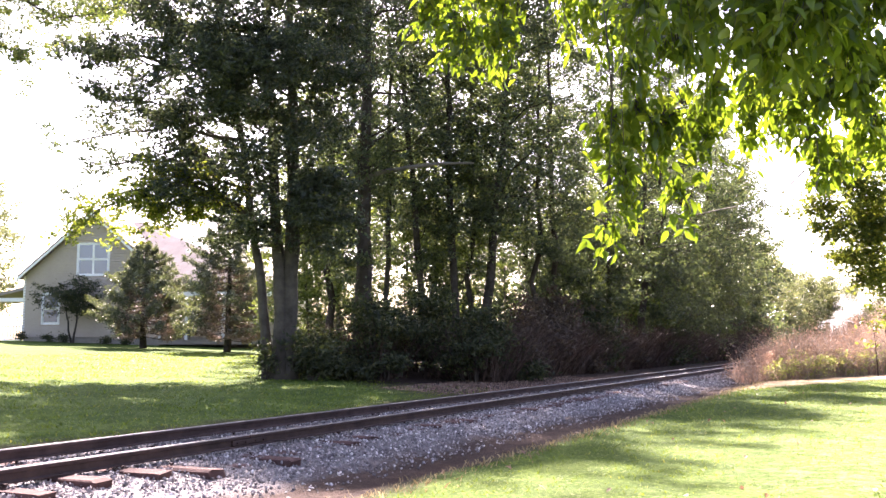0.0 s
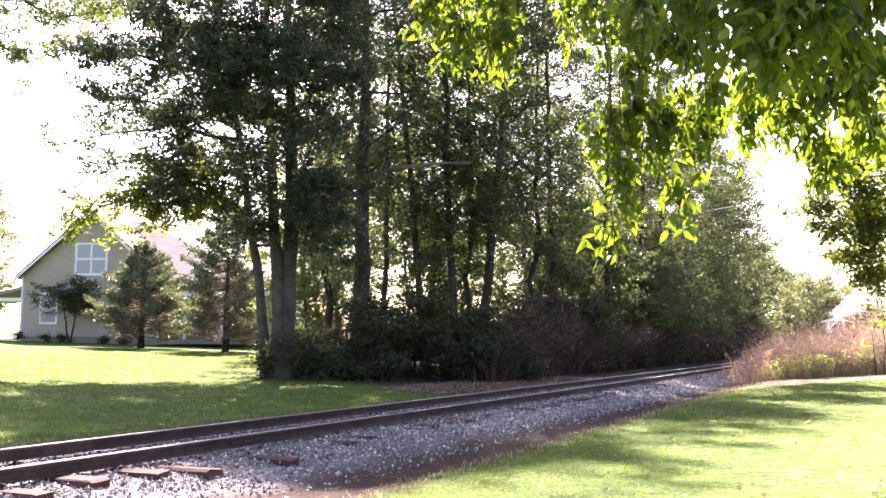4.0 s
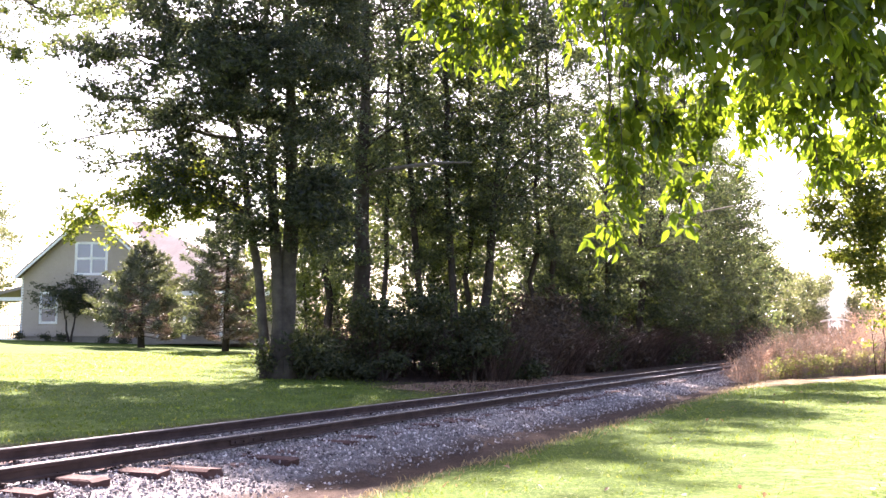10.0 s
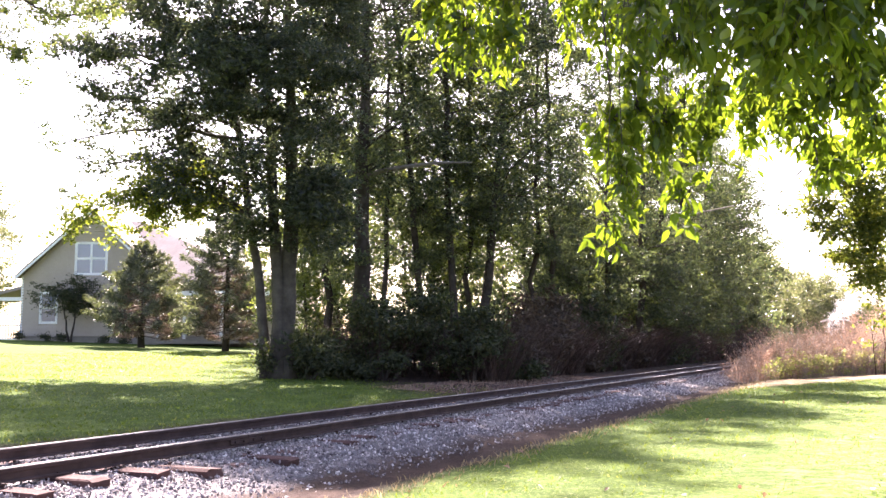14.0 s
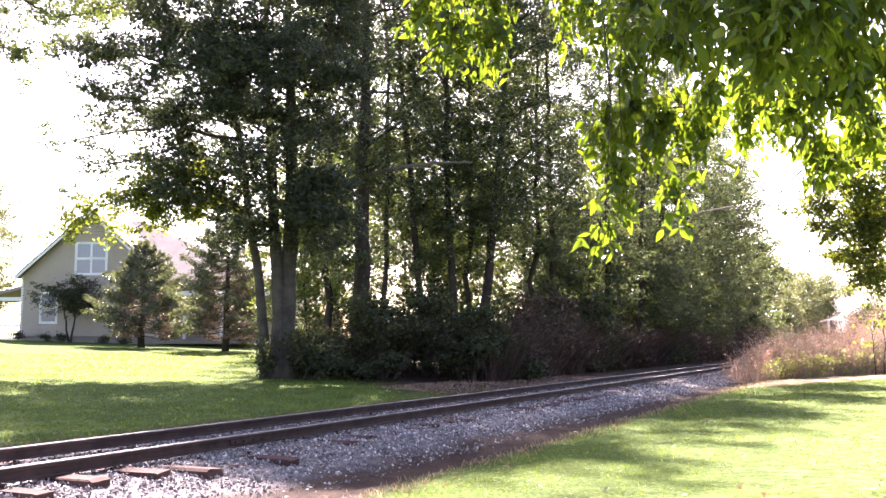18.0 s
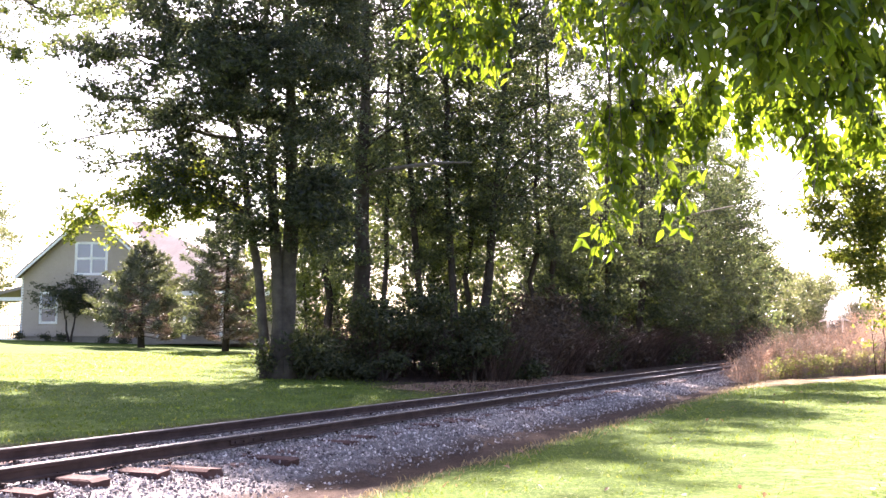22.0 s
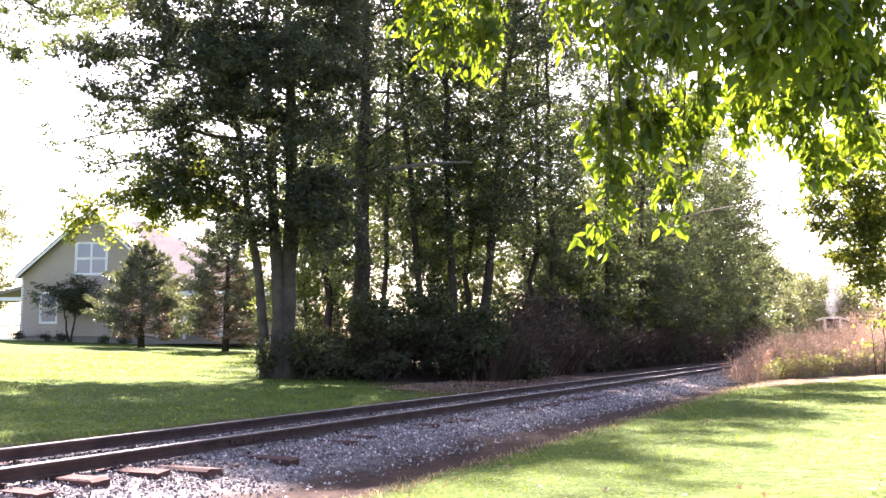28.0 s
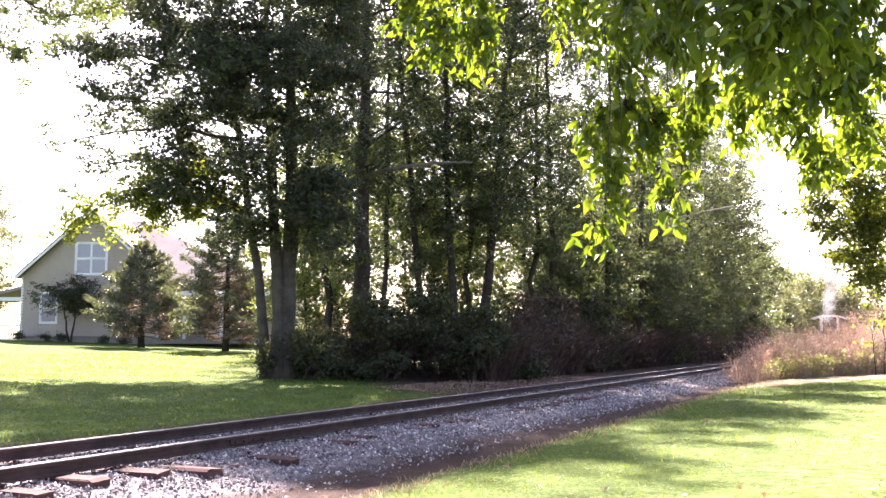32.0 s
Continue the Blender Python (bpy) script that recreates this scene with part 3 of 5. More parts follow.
def make_trees():
    # the large shade tree: two upright trunks and a thinner one that leans away
    stems = [
        (0.15, [(0.05, -0.05, -0.2), (0.02, -0.03, 2.1), (-0.14, 0, 3.6), (-0.2, 0, 5.1), (-0.29, 0, 6.4), (-0.36, 0, 7.7), (-0.45, 0, 10.2)]),
        (0.19, [(0.17, 0.05, -0.2), (0.24, 0.05, 2.4), (0.27, 0, 4.0), (0.26, 0, 5.5), (0.2, 0, 6.6), (0.11, 0, 7.7), (0.2, 0, 10.2)]),
        (0.11, [(-0.2, 0.1, -0.2), (-0.42, 0.1, 2.1), (-0.67, 0.1, 3.4), (-0.74, 0.1, 4.2), (-0.83, 0, 5.1), (-1.23, 0, 6.6), (-1.45, 0, 7.5), (-1.6, 0, 9.4)]),
    ]
    spreading = [
        (0, 3.1, -1.5, 0.0, 3.0, 0.25, 0.45, 45, OAK), (2, 3.4, -2.4, -0.4, 4.1, 0.3, 0.5, 75, OAK), (2, 4.2, -3.4, 0.3, 6.4, -0.5, 0.6, 150, OAK), (0, 4.2, -2.0, -0.7, 4.3, 0.2, 0.5, 110, OAK),
        (2, 5.1, -4.0, -0.3, 6.1, 0.3, 0.6, 180, OAK), (2, 6.5, -4.4, 0.2, 7.2, 0.3, 0.7, 160, OAK), (2, 7.4, -3.4, -0.3, 8.3, 0.2, 0.6, 120, OAK), (0, 5.9, -1.4, -0.8, 6.1, 0.2, 0.5, 110, OAK),
        (0, 7.0, -1.4, -0.4, 7.2, 0.2, 0.5, 100, OAK), (0, 7.7, -2.4, 0.0, 8.9, 0.2, 0.6, 130, OAK),
    ]
    inner = [
        (0, 4.9, -0.25, -1.3, 4.8, 0.15, 0.45, 90, OAK), (1, 5.0, 0.55, -1.4, 5.1, 0.15, 0.45, 100, OAK), (1, 4.3, 0.3, -1.2, 3.5, 0.2, 0.4, 70, OAK),
        (1, 4.2, 1.07, -0.4, 6.0, -0.45, 0.45, 60, OAK), (1, 3.6, 1.45, -0.3, 3.5, 0.2, 0.5, 130, OAK), (1, 4.0, 1.35, -0.8, 4.1, 0.2, 0.45, 110, OAK), (1, 2.85, 1.2, -0.5, 3.0, 0.15, 0.4, 90, OAK),
        (1, 5.9, 1.7, -0.2, 6.6, 0.2, 0.6, 140, OAK), (1, 6.9, 1.5, -0.3, 7.7, 0.2, 0.65, 150, OAK), (1, 7.7, 2.0, 0.2, 9.0, 0.2, 0.7, 150, OAK), (0, 5.5, -0.5, -1.6, 5.6, 0.2, 0.5, 100, OAK),
        (0, 6.8, -0.6, -1.7, 6.6, 0.2, 0.6, 130, OAK), (1, 6.5, 0.8, -1.7, 6.7, 0.2, 0.6, 130, OAK), (0, 4.6, -0.5, -1.3, 4.2, 0.2, 0.45, 90, OAK),
    ]
    behind = [
        (2, 4.6, -2.2, 1.8, 5.2, 0.2, 0.6, 110, OAK), (2, 5.4, -3.2, 2.2, 6.4, 0.2, 0.6, 120, OAK), (2, 3.6, -1.6, 2.0, 4.0, 0.2, 0.5, 80, OAK),
        (0, 2.7, -0.6, -0.8, 3.2, 0.15, 0.4, 80, OAK), (1, 3.1, 0.75, -1.0, 3.7, 0.1, 0.45, 90, OAK), (1, 5.0, 1.2, 2.4, 5.8, 0.3, 0.6, 110, OAK), (0, 5.4, -0.8, 2.6, 6.2, 0.3, 0.6, 110, OAK),
        (1, 7.2, 0.8, 2.4, 8.2, 0.3, 0.7, 140, OAK), (2, 7.0, -2.0, 2.0, 7.8, 0.3, 0.6, 110, OAK), (0, 8.6, -1.3, 0.8, 9.8, 0.2, 0.7, 130, OAK), (1, 8.6, 1.2, -0.8, 9.9, 0.2, 0.7, 130, OAK),
        (0, 8.2, -0.2, -1.8, 8.3, 0.3, 0.7, 150, OAK), (2, 8.0, -2.8, 0.4, 9.3, 0.2, 0.6, 120, OAK),
    ]
    # The first five sprays are the same tree's leaves, coloured as if sunlit.
    hanging = [
        (2, 3.7, -3.9, -0.5, 3.6, 0.75, 0.5, 115, SUNLIT_TINT), (2, 3.5, -3.0, -0.2, 3.45, 0.6, 0.45, 85, SUNLIT_TINT), (2, 3.6, -4.4, -0.6, 3.1, 0.9, 0.42, 120, SUNLIT_TINT), (2, 3.4, -2.5, 0.2, 3.3, 0.4, 0.4, 55, SUNLIT_TINT), (2, 3.5, -3.6, 0.1, 3.1, 0.7, 0.42, 90, SUNLIT_TINT),
        (2, 5.3, -5.3, 0.6, 5.3, 0.35, 0.3, 50, OAK), (2, 4.4, -5.0, 0.9, 4.3, 0.7, 0.3, 50, OAK), (2, 4.4, -4.2, 0.3, 4.8, 0.5, 0.35, 60, OAK), (2, 6.6, -5.4, 0.5, 7.5, 0.2, 0.6, 170, OAK), (2, 7.5, -4.6, 0.6, 8.6, 0.2, 0.6, 170, OAK),
    ]
    g = random.Random(8)
    for k in range(27):
        turn, reach, z = g.uniform(2.8, 6.6), g.uniform(0.9, 2.4), g.uniform(5.4, 9.4)
        behind.append((k % 3, z, (-0.9 if k % 3 == 2 else 0) + math.cos(turn) * reach, math.sin(turn) * reach, z + g.uniform(0, 1.1), g.uniform(-0.2, 0.3), 0.5, 60, OAK))
    make_limbed_tree("shade_tree", -3.64, 20.9, stems, spreading + inner + behind + hanging, 0.11, "large dark-leaved shade tree with a double trunk on the lawn", 2, OAK_BARK)
    rows = [  # x, y, height, trunk radius, crown half width, lowest leaves, leaf, seed, lean of the top
        (-2.14, 24.7, 14.1, 0.225, 2.4, 4.4, 0, 31, 0.1), (-3.7, 30.0, 11.0, 0.13, 2.2, 3.2, 1, 32, 0.2), (-0.45, 27.0, 16.0, 0.11, 2.6, 3.2, 0, 33, -1.4),
        (0.34, 27.2, 16.3, 0.115, 2.7, 4.2, 0, 34, -0.5), (0.75, 28.5, 14.0, 0.09, 2.3, 2.6, 1, 35, 0.1), (1.0, 27.6, 13.2, 0.15, 2.6, 4.2, 0, 36, 1.3),
        (2.85, 30.0, 14.4, 0.09, 2.5, 4.4, 0, 37, 0.3), (3.75, 31.5, 14.9, 0.11, 2.7, 2.2, 0, 38, -0.4), (5.9, 34.5, 15.4, 0.13, 2.9, 2.0, 0, 39, 0.4), (7.9, 38.0, 14.8, 0.15, 3.0, 1.8, 0, 50, 0.3),
        (10.0, 43.5, 13.6, 0.16, 3.0, 1.6, 0, 51, 0.0), (12.4, 48.5, 13.5, 0.17, 3.1, 1.6, 0, 40, 0.3), (15.6, 56.0, 12.6, 0.16, 3.2, 1.4, 0, 41, 0.0), (19.8, 65.5, 11.8, 0.16, 3.4, 1.2, 0, 42, 0.0),
    ]
    # The first of these is an added tree that shades the trackside soil.
    rows += [(-1.5, 26.8, 16.4, 0.08, 2.0, 5.0, 0, 47, -0.2), (-0.6, 33.0, 12.0, 0.1, 2.5, 4.0, 1, 43, 0.6), (3.4, 37.0, 12.8, 0.11, 2.7, 4.0, 1, 44, -0.5), (8.4, 49.0, 12.5, 0.14, 3.2, 3.4, 1, 45, 0.2), (14.0, 62.0, 12.0, 0.14, 3.4, 2.4, 1, 46, 0.2)]
    # Leaf 1 is the paler green, which paints these trees as lit.
    for x, y, h, r, w, low, kind, seed, lean in rows:
        top = h + 0.8
        g = random.Random(seed)
        ivy = [(lean * 0.25 + g.uniform(-0.8, 0.8), g.uniform(-0.7, 0.3), g.uniform(1.6, 5.0), g.uniform(0.25, 0.5)) for _ in range(4 if 0 < x < 3 else 7)]
        # Tall trees get extra top clumps above the view, added to thicken their shadows.
        t = make_tree("woodland_tree", x, y, h, r, ((low + top) / 2, w, w, (top - low) / 2), (20500 if seed in (31, 34, 35, 36, 37, 47) else 15000) if y < 46 else 18500, 0.1 + 0.0024 * (y - 26), (WOOD, PALE)[kind], BARK,
                  "slender woodland tree with dark green leaves beside the track" if kind == 0 else "slim woodland tree with sunlight put into its paler green leaf colour", seed, (0.5, 0.9), 48, [((0, 0), (lean, g.uniform(-0.4, 0.4)), 1.0)],
                  group="trees of the wood", low=0.28, extra=ivy + [(lean + g.uniform(-0.9, 0.9), g.uniform(-0.6, 0.6), h - g.uniform(-0.7, 1.6), 0.7) for _ in range(9 if h > 14.2 else 0)] if y < 45 else (), wob=0.03 if r > 0.2 else 0.07)
        if seed == 31:
            # Paler bark than the trunk's paints the sun on this limb.
            part("limb", Geo().tube([(0.05, 0, 5.1), (0.5, -0.1, 5.25), (1.2, -0.15, 5.36), (2.0, -0.1, 5.47), (2.9, 0, 5.5)], [0.075, 0.06, 0.05, 0.04, 0.02], 8), t, "bare limb with sunlight put into its paler bark colour", PALE_BARK, True)
    # young trees under and behind the tall ones
    # PALE stands for sunlit patches here, WOOD for the darker zones between.
    for k, (x, y, h) in enumerate(((-4.6, 33, 6), (-0.6, 31, 5.5), (4.9, 38, 6.5), (6.6, 43, 7.5), (9.5, 49, 7.5), (12.6, 55, 8), (16.5, 63, 8), (5.2, 34.5, 5.5), (8.0, 40.2, 5.5), (10.9, 45.7, 5.5), (14.2, 52.4, 6), (18.2, 61.5, 6), (-4.9, 38, 7.5), (0.7, 41, 7.5), (-3.6, 34.5, 6))):
        make_tree("young_tree", x, y, h, 0.06, (h * 0.55, 1.9, 1.9, h * 0.43), 6500, 0.12 + 0.002 * (y - 26), WOOD if k in (7, 9, 11) else PALE, BARK,
                  "young leafy tree in the understorey of the wood", 400 + k, (0.6, 0.95), 22, group="trees of the wood", low=0.2)
    for k, (x, y, h) in enumerate(((-0.65, 31.5, 4.2), (0.5, 31.0, 4.6), (3.5, 33.0, 4.8), (4.5, 34.0, 5.2), (1.9, 34.5, 3.0))):
        make_tree("young_tree", x, y, h, 0.05, (h * 0.52, 1.1, 1.1, h * 0.44), 3800, 0.115, WOOD, BARK,
                  "young leafy tree in the understorey of the wood", 470 + k, n_clumps=18, group="trees of the wood", low=0.15)
    for k, (x, y) in enumerate(((-2.7, 37), (-1.1, 36), (-4.3, 36.5))):
        make_tree("young_tree", x, y, 8.6, 0.08, (6.3, 1.9, 1.9, 2.7), 6000, 0.14, PALE, BARK,
                  "slim young tree with a high leafy crown in the wood", 440 + k, (0.6, 0.95), 24, group="trees of the wood", low=0.4)
    # far part of the wood along the track, and the trees that close the view
    rng = random.Random(9)
    far = [(22.5, 76, 11, 4.2), (27, 88, 11, 4.2), (32.5, 101, 11, 4.2), (38.5, 114, 11, 4.2), (43.5, 124, 11, 4.5), (47.5, 133, 11.5, 5), (51.9, 136, 11, 4.5), (56.2, 140, 11, 4.5), (58.3, 139, 10.6, 4.6), (60.6, 142, 10.0, 4.6),
           (57.0, 146, 10.2, 4.8), (63.4, 145, 9.2, 4.6), (66.8, 147, 7.8, 4.5), (71, 150, 7, 4.5), (76, 152, 8, 4), (56, 150, 12, 5), (82, 155, 9, 5), (90, 158, 10, 5)]
    # All but the two nearest get leaves with haze painted into the colour.
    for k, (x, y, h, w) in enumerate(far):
        make_tree("woodland_tree", x, y, h, 0.17, (h * 0.5, w, w, h * 0.48), 7500, 0.26 + 0.0009 * y, HAZE_LEAF if k > 1 else WOOD, BARK,
                  "yellow-green tree far along the track, its leaf colour paled for haze", 60 + k, (1.1, 1.8), 30, group="trees of the wood", limbs=False)
    n = 20000
    g = np.random.default_rng(99)
    ss, d = g.uniform(74, 140, n), g.uniform(4.5, 12, n)
    across = g.uniform(size=n) < 0.4
    ss, d = np.where(across, g.uniform(148, 156, n), ss), np.where(across, g.uniform(-60, 8, n), d)
    x, y = -(d + OFF) * CT + ss * ST, (d + OFF) * ST + ss * CT
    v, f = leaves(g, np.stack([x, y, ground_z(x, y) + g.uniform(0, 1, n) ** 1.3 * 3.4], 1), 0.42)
    tagged(new("far_undergrowth", pieces("far_undergrowth", v, f, HAZE_LEAF)), "green undergrowth of the far wood, its leaf colour paled for haze", "undergrowth", kind="stuff")
    n = 15000
    ss, d = g.uniform(52, 125, n), g.uniform(9, 17, n)
    x, y = -(d + OFF) * CT + ss * ST, (d + OFF) * ST + ss * CT
    v, f = leaves(g, np.stack([x, y, ground_z(x, y) + g.uniform(0, 1, n) ** 1.2 * 8.5], 1), 0.5)
    tagged(new("deep_wood_foliage", pieces("deep_wood_foliage", v, f, WOOD)), "dark green foliage deep in the wood", "foliage", kind="stuff")
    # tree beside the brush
    # Its leaf colour is brightened to stand for sun on the crown.
    make_tree("roadside_tree", 13.7, 25.0, 11.5, 0.2, (6.6, 4.3, 3.3, 5.0), 16000, 0.13, SUNLIT_TINT, BARK,
              "leafy tree behind the dry brush, sunlight put into its yellow-green leaf colour", 81, n_clumps=70, extra=[(-2.4, 0, 3.4, 0.6), (-2.1, 0, 2.6, 0.6), (-2.9, -0.3, 4.4, 0.7), (-3.3, -0.5, 5.3, 0.7), (-2.8, -0.8, 4.9, 0.8), (-2.2, -0.5, 4.2, 0.8), (-1.6, -0.4, 3.0, 0.7), (-3.6, 0.2, 4.9, 0.6), (-2.6, -0.2, 3.8, 0.6), (-3.0, -0.4, 3.3, 0.5), (-2.7, -0.3, 2.7, 0.5), (-3.0, 0, 5.9, 0.7), (-2.4, 0, 6.2, 0.8), (-1.8, 0, 5.4, 0.8), (-1.5, 0, 6.6, 0.9), (-3.5, 0.2, 4.6, 0.6), (-3.3, -0.3, 3.9, 0.6), (-3.0, 0.3, 3.3, 0.6), (-2.6, -0.2, 4.0, 0.7), (-2.3, 0.2, 4.9, 0.8), (-2.4, 0.1, 2.9, 0.6), (-3.9, 0, 4.1, 0.4)])
    # trees beyond the house and over the lawn
    make_tree("garden_tree", -25.2, 52.0, 8.5, 0.16, (5.0, 3.0, 2.6, 3.4), 9000, 0.17, HAZE_LEAF, BARK, "small yellowing garden tree beside the house", 83, n_clumps=26)
    boughs = [(0, 5.2, 4.6, -0.4, 5.6, 0.35, 0.5, 340, PALE), (0, 4.8, 3.6, -0.8, 4.7, 0.5, 0.5, 255, PALE), (0, 5.6, 3.9, 0.2, 6.1, 0.3, 0.5, 289, PALE), (0, 4.2, 3.0, -0.6, 4.4, 0.3, 0.45, 187, PALE),
              (0, 6.4, 4.4, 0.4, 7.0, 0.3, 0.6, 272, PALE), (0, 6.4, -2.5, -1.5, 7.2, 0.3, 0.9, 153, PALE), (0, 6.0, -1.0, 2.6, 7.0, 0.3, 0.9, 153, PALE), (0, 7.4, 1.0, -1.6, 8.6, 0.3, 0.9, 170, PALE), (0, 7.6, 1.6, 1.8, 8.8, 0.3, 0.9, 170, PALE)]
    make_limbed_tree("lawn_tree", -9.6, 14.2, [(0.2, [(0, 0, -0.2), (0.05, 0, 4.0), (0.2, 0, 9.0)])], boughs, 0.06, "tall lawn tree with thin yellow-green leaves on spreading boughs", 84)


make_trees()


def make_spruce(x, y, h, w, seed, label):
    rng = np.random.default_rng(seed)
    t = thing("spruce", Matrix.Translation((x, y, float(ground_z(x, y)))), label, "conifer", "spruces on the lawn")
    p = bend(rng, (0, 0, -0.1), (0.05, 0, h), 7, 0.03)
    part("trunk", Geo().tube(p, [0.16 * (1 - 0.9 * i / 6) for i in range(7)], 8), t, material=BARK, smooth=True)
    at = []
    for k in range(90):
        z = 0.5 + (h - 0.6) * (k / 90) ** 0.9
        reach = w * (1 - ((z - 0.3) / h) ** 1.9) * rng.uniform(0.5, 1.12) * (0.72 + 0.28 * min(1, z / 1.2))
        turn = k * 2.4 + rng.uniform(-0.4, 0.4)
        c, s = math.cos(turn), math.sin(turn)
        q = np.array([(c * reach * u, s * reach * u, z - 0.12 * reach * math.sin(u * 2.6) + 0.22 * reach * u * u) for u in (0, 0.35, 0.7, 1)])
        part("branch", Geo().tube(q, [0.022, 0.016, 0.01, 0.004], 4, False), t, material=BARK)
        m = int(60 + 135 * reach)
        u = rng.uniform(0.3, 1.04, m) ** 0.8
        pos = np.stack([np.interp(u, (0, 0.35, 0.7, 1), q[:, j]) for j in range(3)], 1)
        spread = 0.27 * reach * (1.05 - 0.75 * u)
        pos[:, 0] += -s * rng.normal(size=m) * spread
        pos[:, 1] += c * rng.normal(size=m) * spread
        pos[:, 2] += rng.normal(size=m) * 0.07
        at.append(pos)
    at = np.concatenate(at)
    inner = np.hypot(at[:, 0], at[:, 1]) < 0.6 * w * (1 - at[:, 2] / h * 0.8)
    inner &= at[:, 2] < h * 0.6
    for mask, mat, nm in ((~inner, NEEDLE, "needles"), (inner, BROWN_NEEDLE, "dry_needles")):
        v, f = leaves(rng, at[mask], 0.165, 0.25, 0.6)
        part(nm, pieces(nm, v, f, mat), t)
    return t


make_spruce(-12.8, 40.5, 4.55, 2.4, 5, "grey-green spruce with bare brown inner branches on the lawn")
make_spruce(-8.9, 39.0, 5.7, 2.55, 6, "dark spruce with bare brown inner branches on the lawn")


def make_shrub(name, x, y, h, w, count, size, leaf, label, seed, group="", category="shrub"):
    rng = np.random.default_rng(seed)
    t = thing(name, Matrix.Translation((x, y, float(ground_z(x, y)))), label, category, group)
    cl = []
    for k in range(13):
        a, rr = rng.uniform(0, 6.28), rng.uniform(0.1, 1) * w * 0.75
        c = (math.cos(a) * rr, math.sin(a) * rr, h * rng.uniform(0.12, 0.85), rng.uniform(0.3, 0.5) * h * 0.75)
        cl.append(c)
        k_w = min(1.0, h / 1.6)
        part("stem", Geo().tube(bend(rng, (c[0] * 0.25, c[1] * 0.25, -0.05), (c[0] * 1.1, c[1] * 1.1, c[2] + c[3] * 0.7), 5, 0.06), [0.03 * k_w, 0.022 * k_w, 0.016 * k_w, 0.01 * k_w, 0.004 * k_w], 5, False), t, material=STALK if category in ("weeds", "bush") else BARK)
    v, f = clumps_leaves(rng, cl, count, size)
    part("foliage", pieces("foliage", v, f, leaf), t)
    return t


def make_undergrowth():
    rng = random.Random(4)
    s, k = 18.6, 0
    while s < 78:
        d = rng.uniform(3.1, 4.1) if s > 21 else rng.uniform(5.0, 5.8)
        x, y = from_track(s, d)
        dry = s > 23 and rng.random() < 0.62
        make_shrub("bramble_shrub" if dry else "woodland_shrub", x, y, rng.choice((1.2, 1.7, 2.2, 2.8, 3.4)) * rng.uniform(0.85, 1.15) * (0.5 if s < 21 else 0.66 if s < 25 else 0.95), rng.uniform(1.1, 1.5), 6400 if s < 36 else 2900, 0.082 + s * 0.0018, DRY if dry else SCRUB,
                   "dense brown half-dry bramble thicket at the wood's edge" if dry else "dense dark green shrub at the wood's edge", 100 + k, "shrubs at the wood's edge")
        s += rng.uniform(1.0, 1.5) * (1 + max(0, s - 35) / 45)
        k += 1
    for k, (x, y, h) in enumerate(((-1.2, 24.5, 1.4), (-2.6, 23.6, 1.0), (0.6, 27.0, 1.8), (2.6, 31, 2.2), (-0.8, 26.5, 1.5))):
        make_shrub("woodland_shrub", x, y, h, 1.4, 5200, 0.14, SCRUB, "dense dark green shrub under the trees", 150 + k, "shrubs at the wood's edge")


make_undergrowth()
make_shrub("woodland_shrub", -3.86, 20.6, 0.8, 0.1, 420, 0.10, SCRUB, "dark creeper bush at the foot of the shade tree", 171, "shrubs at the wood's edge")
make_shrub("woodland_shrub", -2.9, 20.9, 1.3, 0.7, 2500, 0.11, SCRUB, "dark green shrub at the foot of the shade tree", 172, "shrubs at the wood's edge")


def make_twigs():
    rng = np.random.default_rng(61)
    n = 16000
    s = 19.5 + rng.uniform(0, 1, n) ** 1.2 * 45
    d = np.where(s < 21, 5.0, 2.75) + np.abs(rng.normal(size=n)) * 0.9
    blades("thicket_twigs", "tangled bare brown twigs along the wood's edge", "twigs", s, d, 1.3 + 0 * s, 0.005 + 0.0002 * s, TWIG, 0.75, 62)


make_twigs()

def make_dead_sticks():
    for path in (((0.69, 26.50, 1.07), (0.91, 26.40, 1.16), (1.06, 26.30, 1.19), (1.18, 26.30, 1.10)),
                 ((0.85, 26.60, 0.00), (0.88, 26.60, 0.63), (0.96, 26.50, 1.18), (0.85, 26.60, 1.65)),
                 ((0.25, 26.20, 0.32), (0.34, 26.10, 0.94), (0.28, 26.30, 1.56)),
                 ((5.69, 32.00, 0.22), (5.61, 32.00, 0.97), (5.85, 32.20, 1.73)),
                 ((1.83, 29.00, 3.19), (2.23, 28.60, 2.73), (2.60, 28.40, 2.21))):
        foot = Vector(path[0])
        foot.z = float(ground_z(foot.x, foot.y))
        t = thing("dead_stick", Matrix.Translation(foot), "pale bare dead stick caught in the thicket", "stick", "dead sticks")
        pts = [Vector(p) - foot for p in path]
        part("stick", Geo().tube([(pts[0].x * 0.9, 0.15, -0.05)] + pts, [0.03] + [0.026 - 0.005 * i for i in range(len(pts))], 7), t, material=PALE_BARK, smooth=True)


make_dead_sticks()


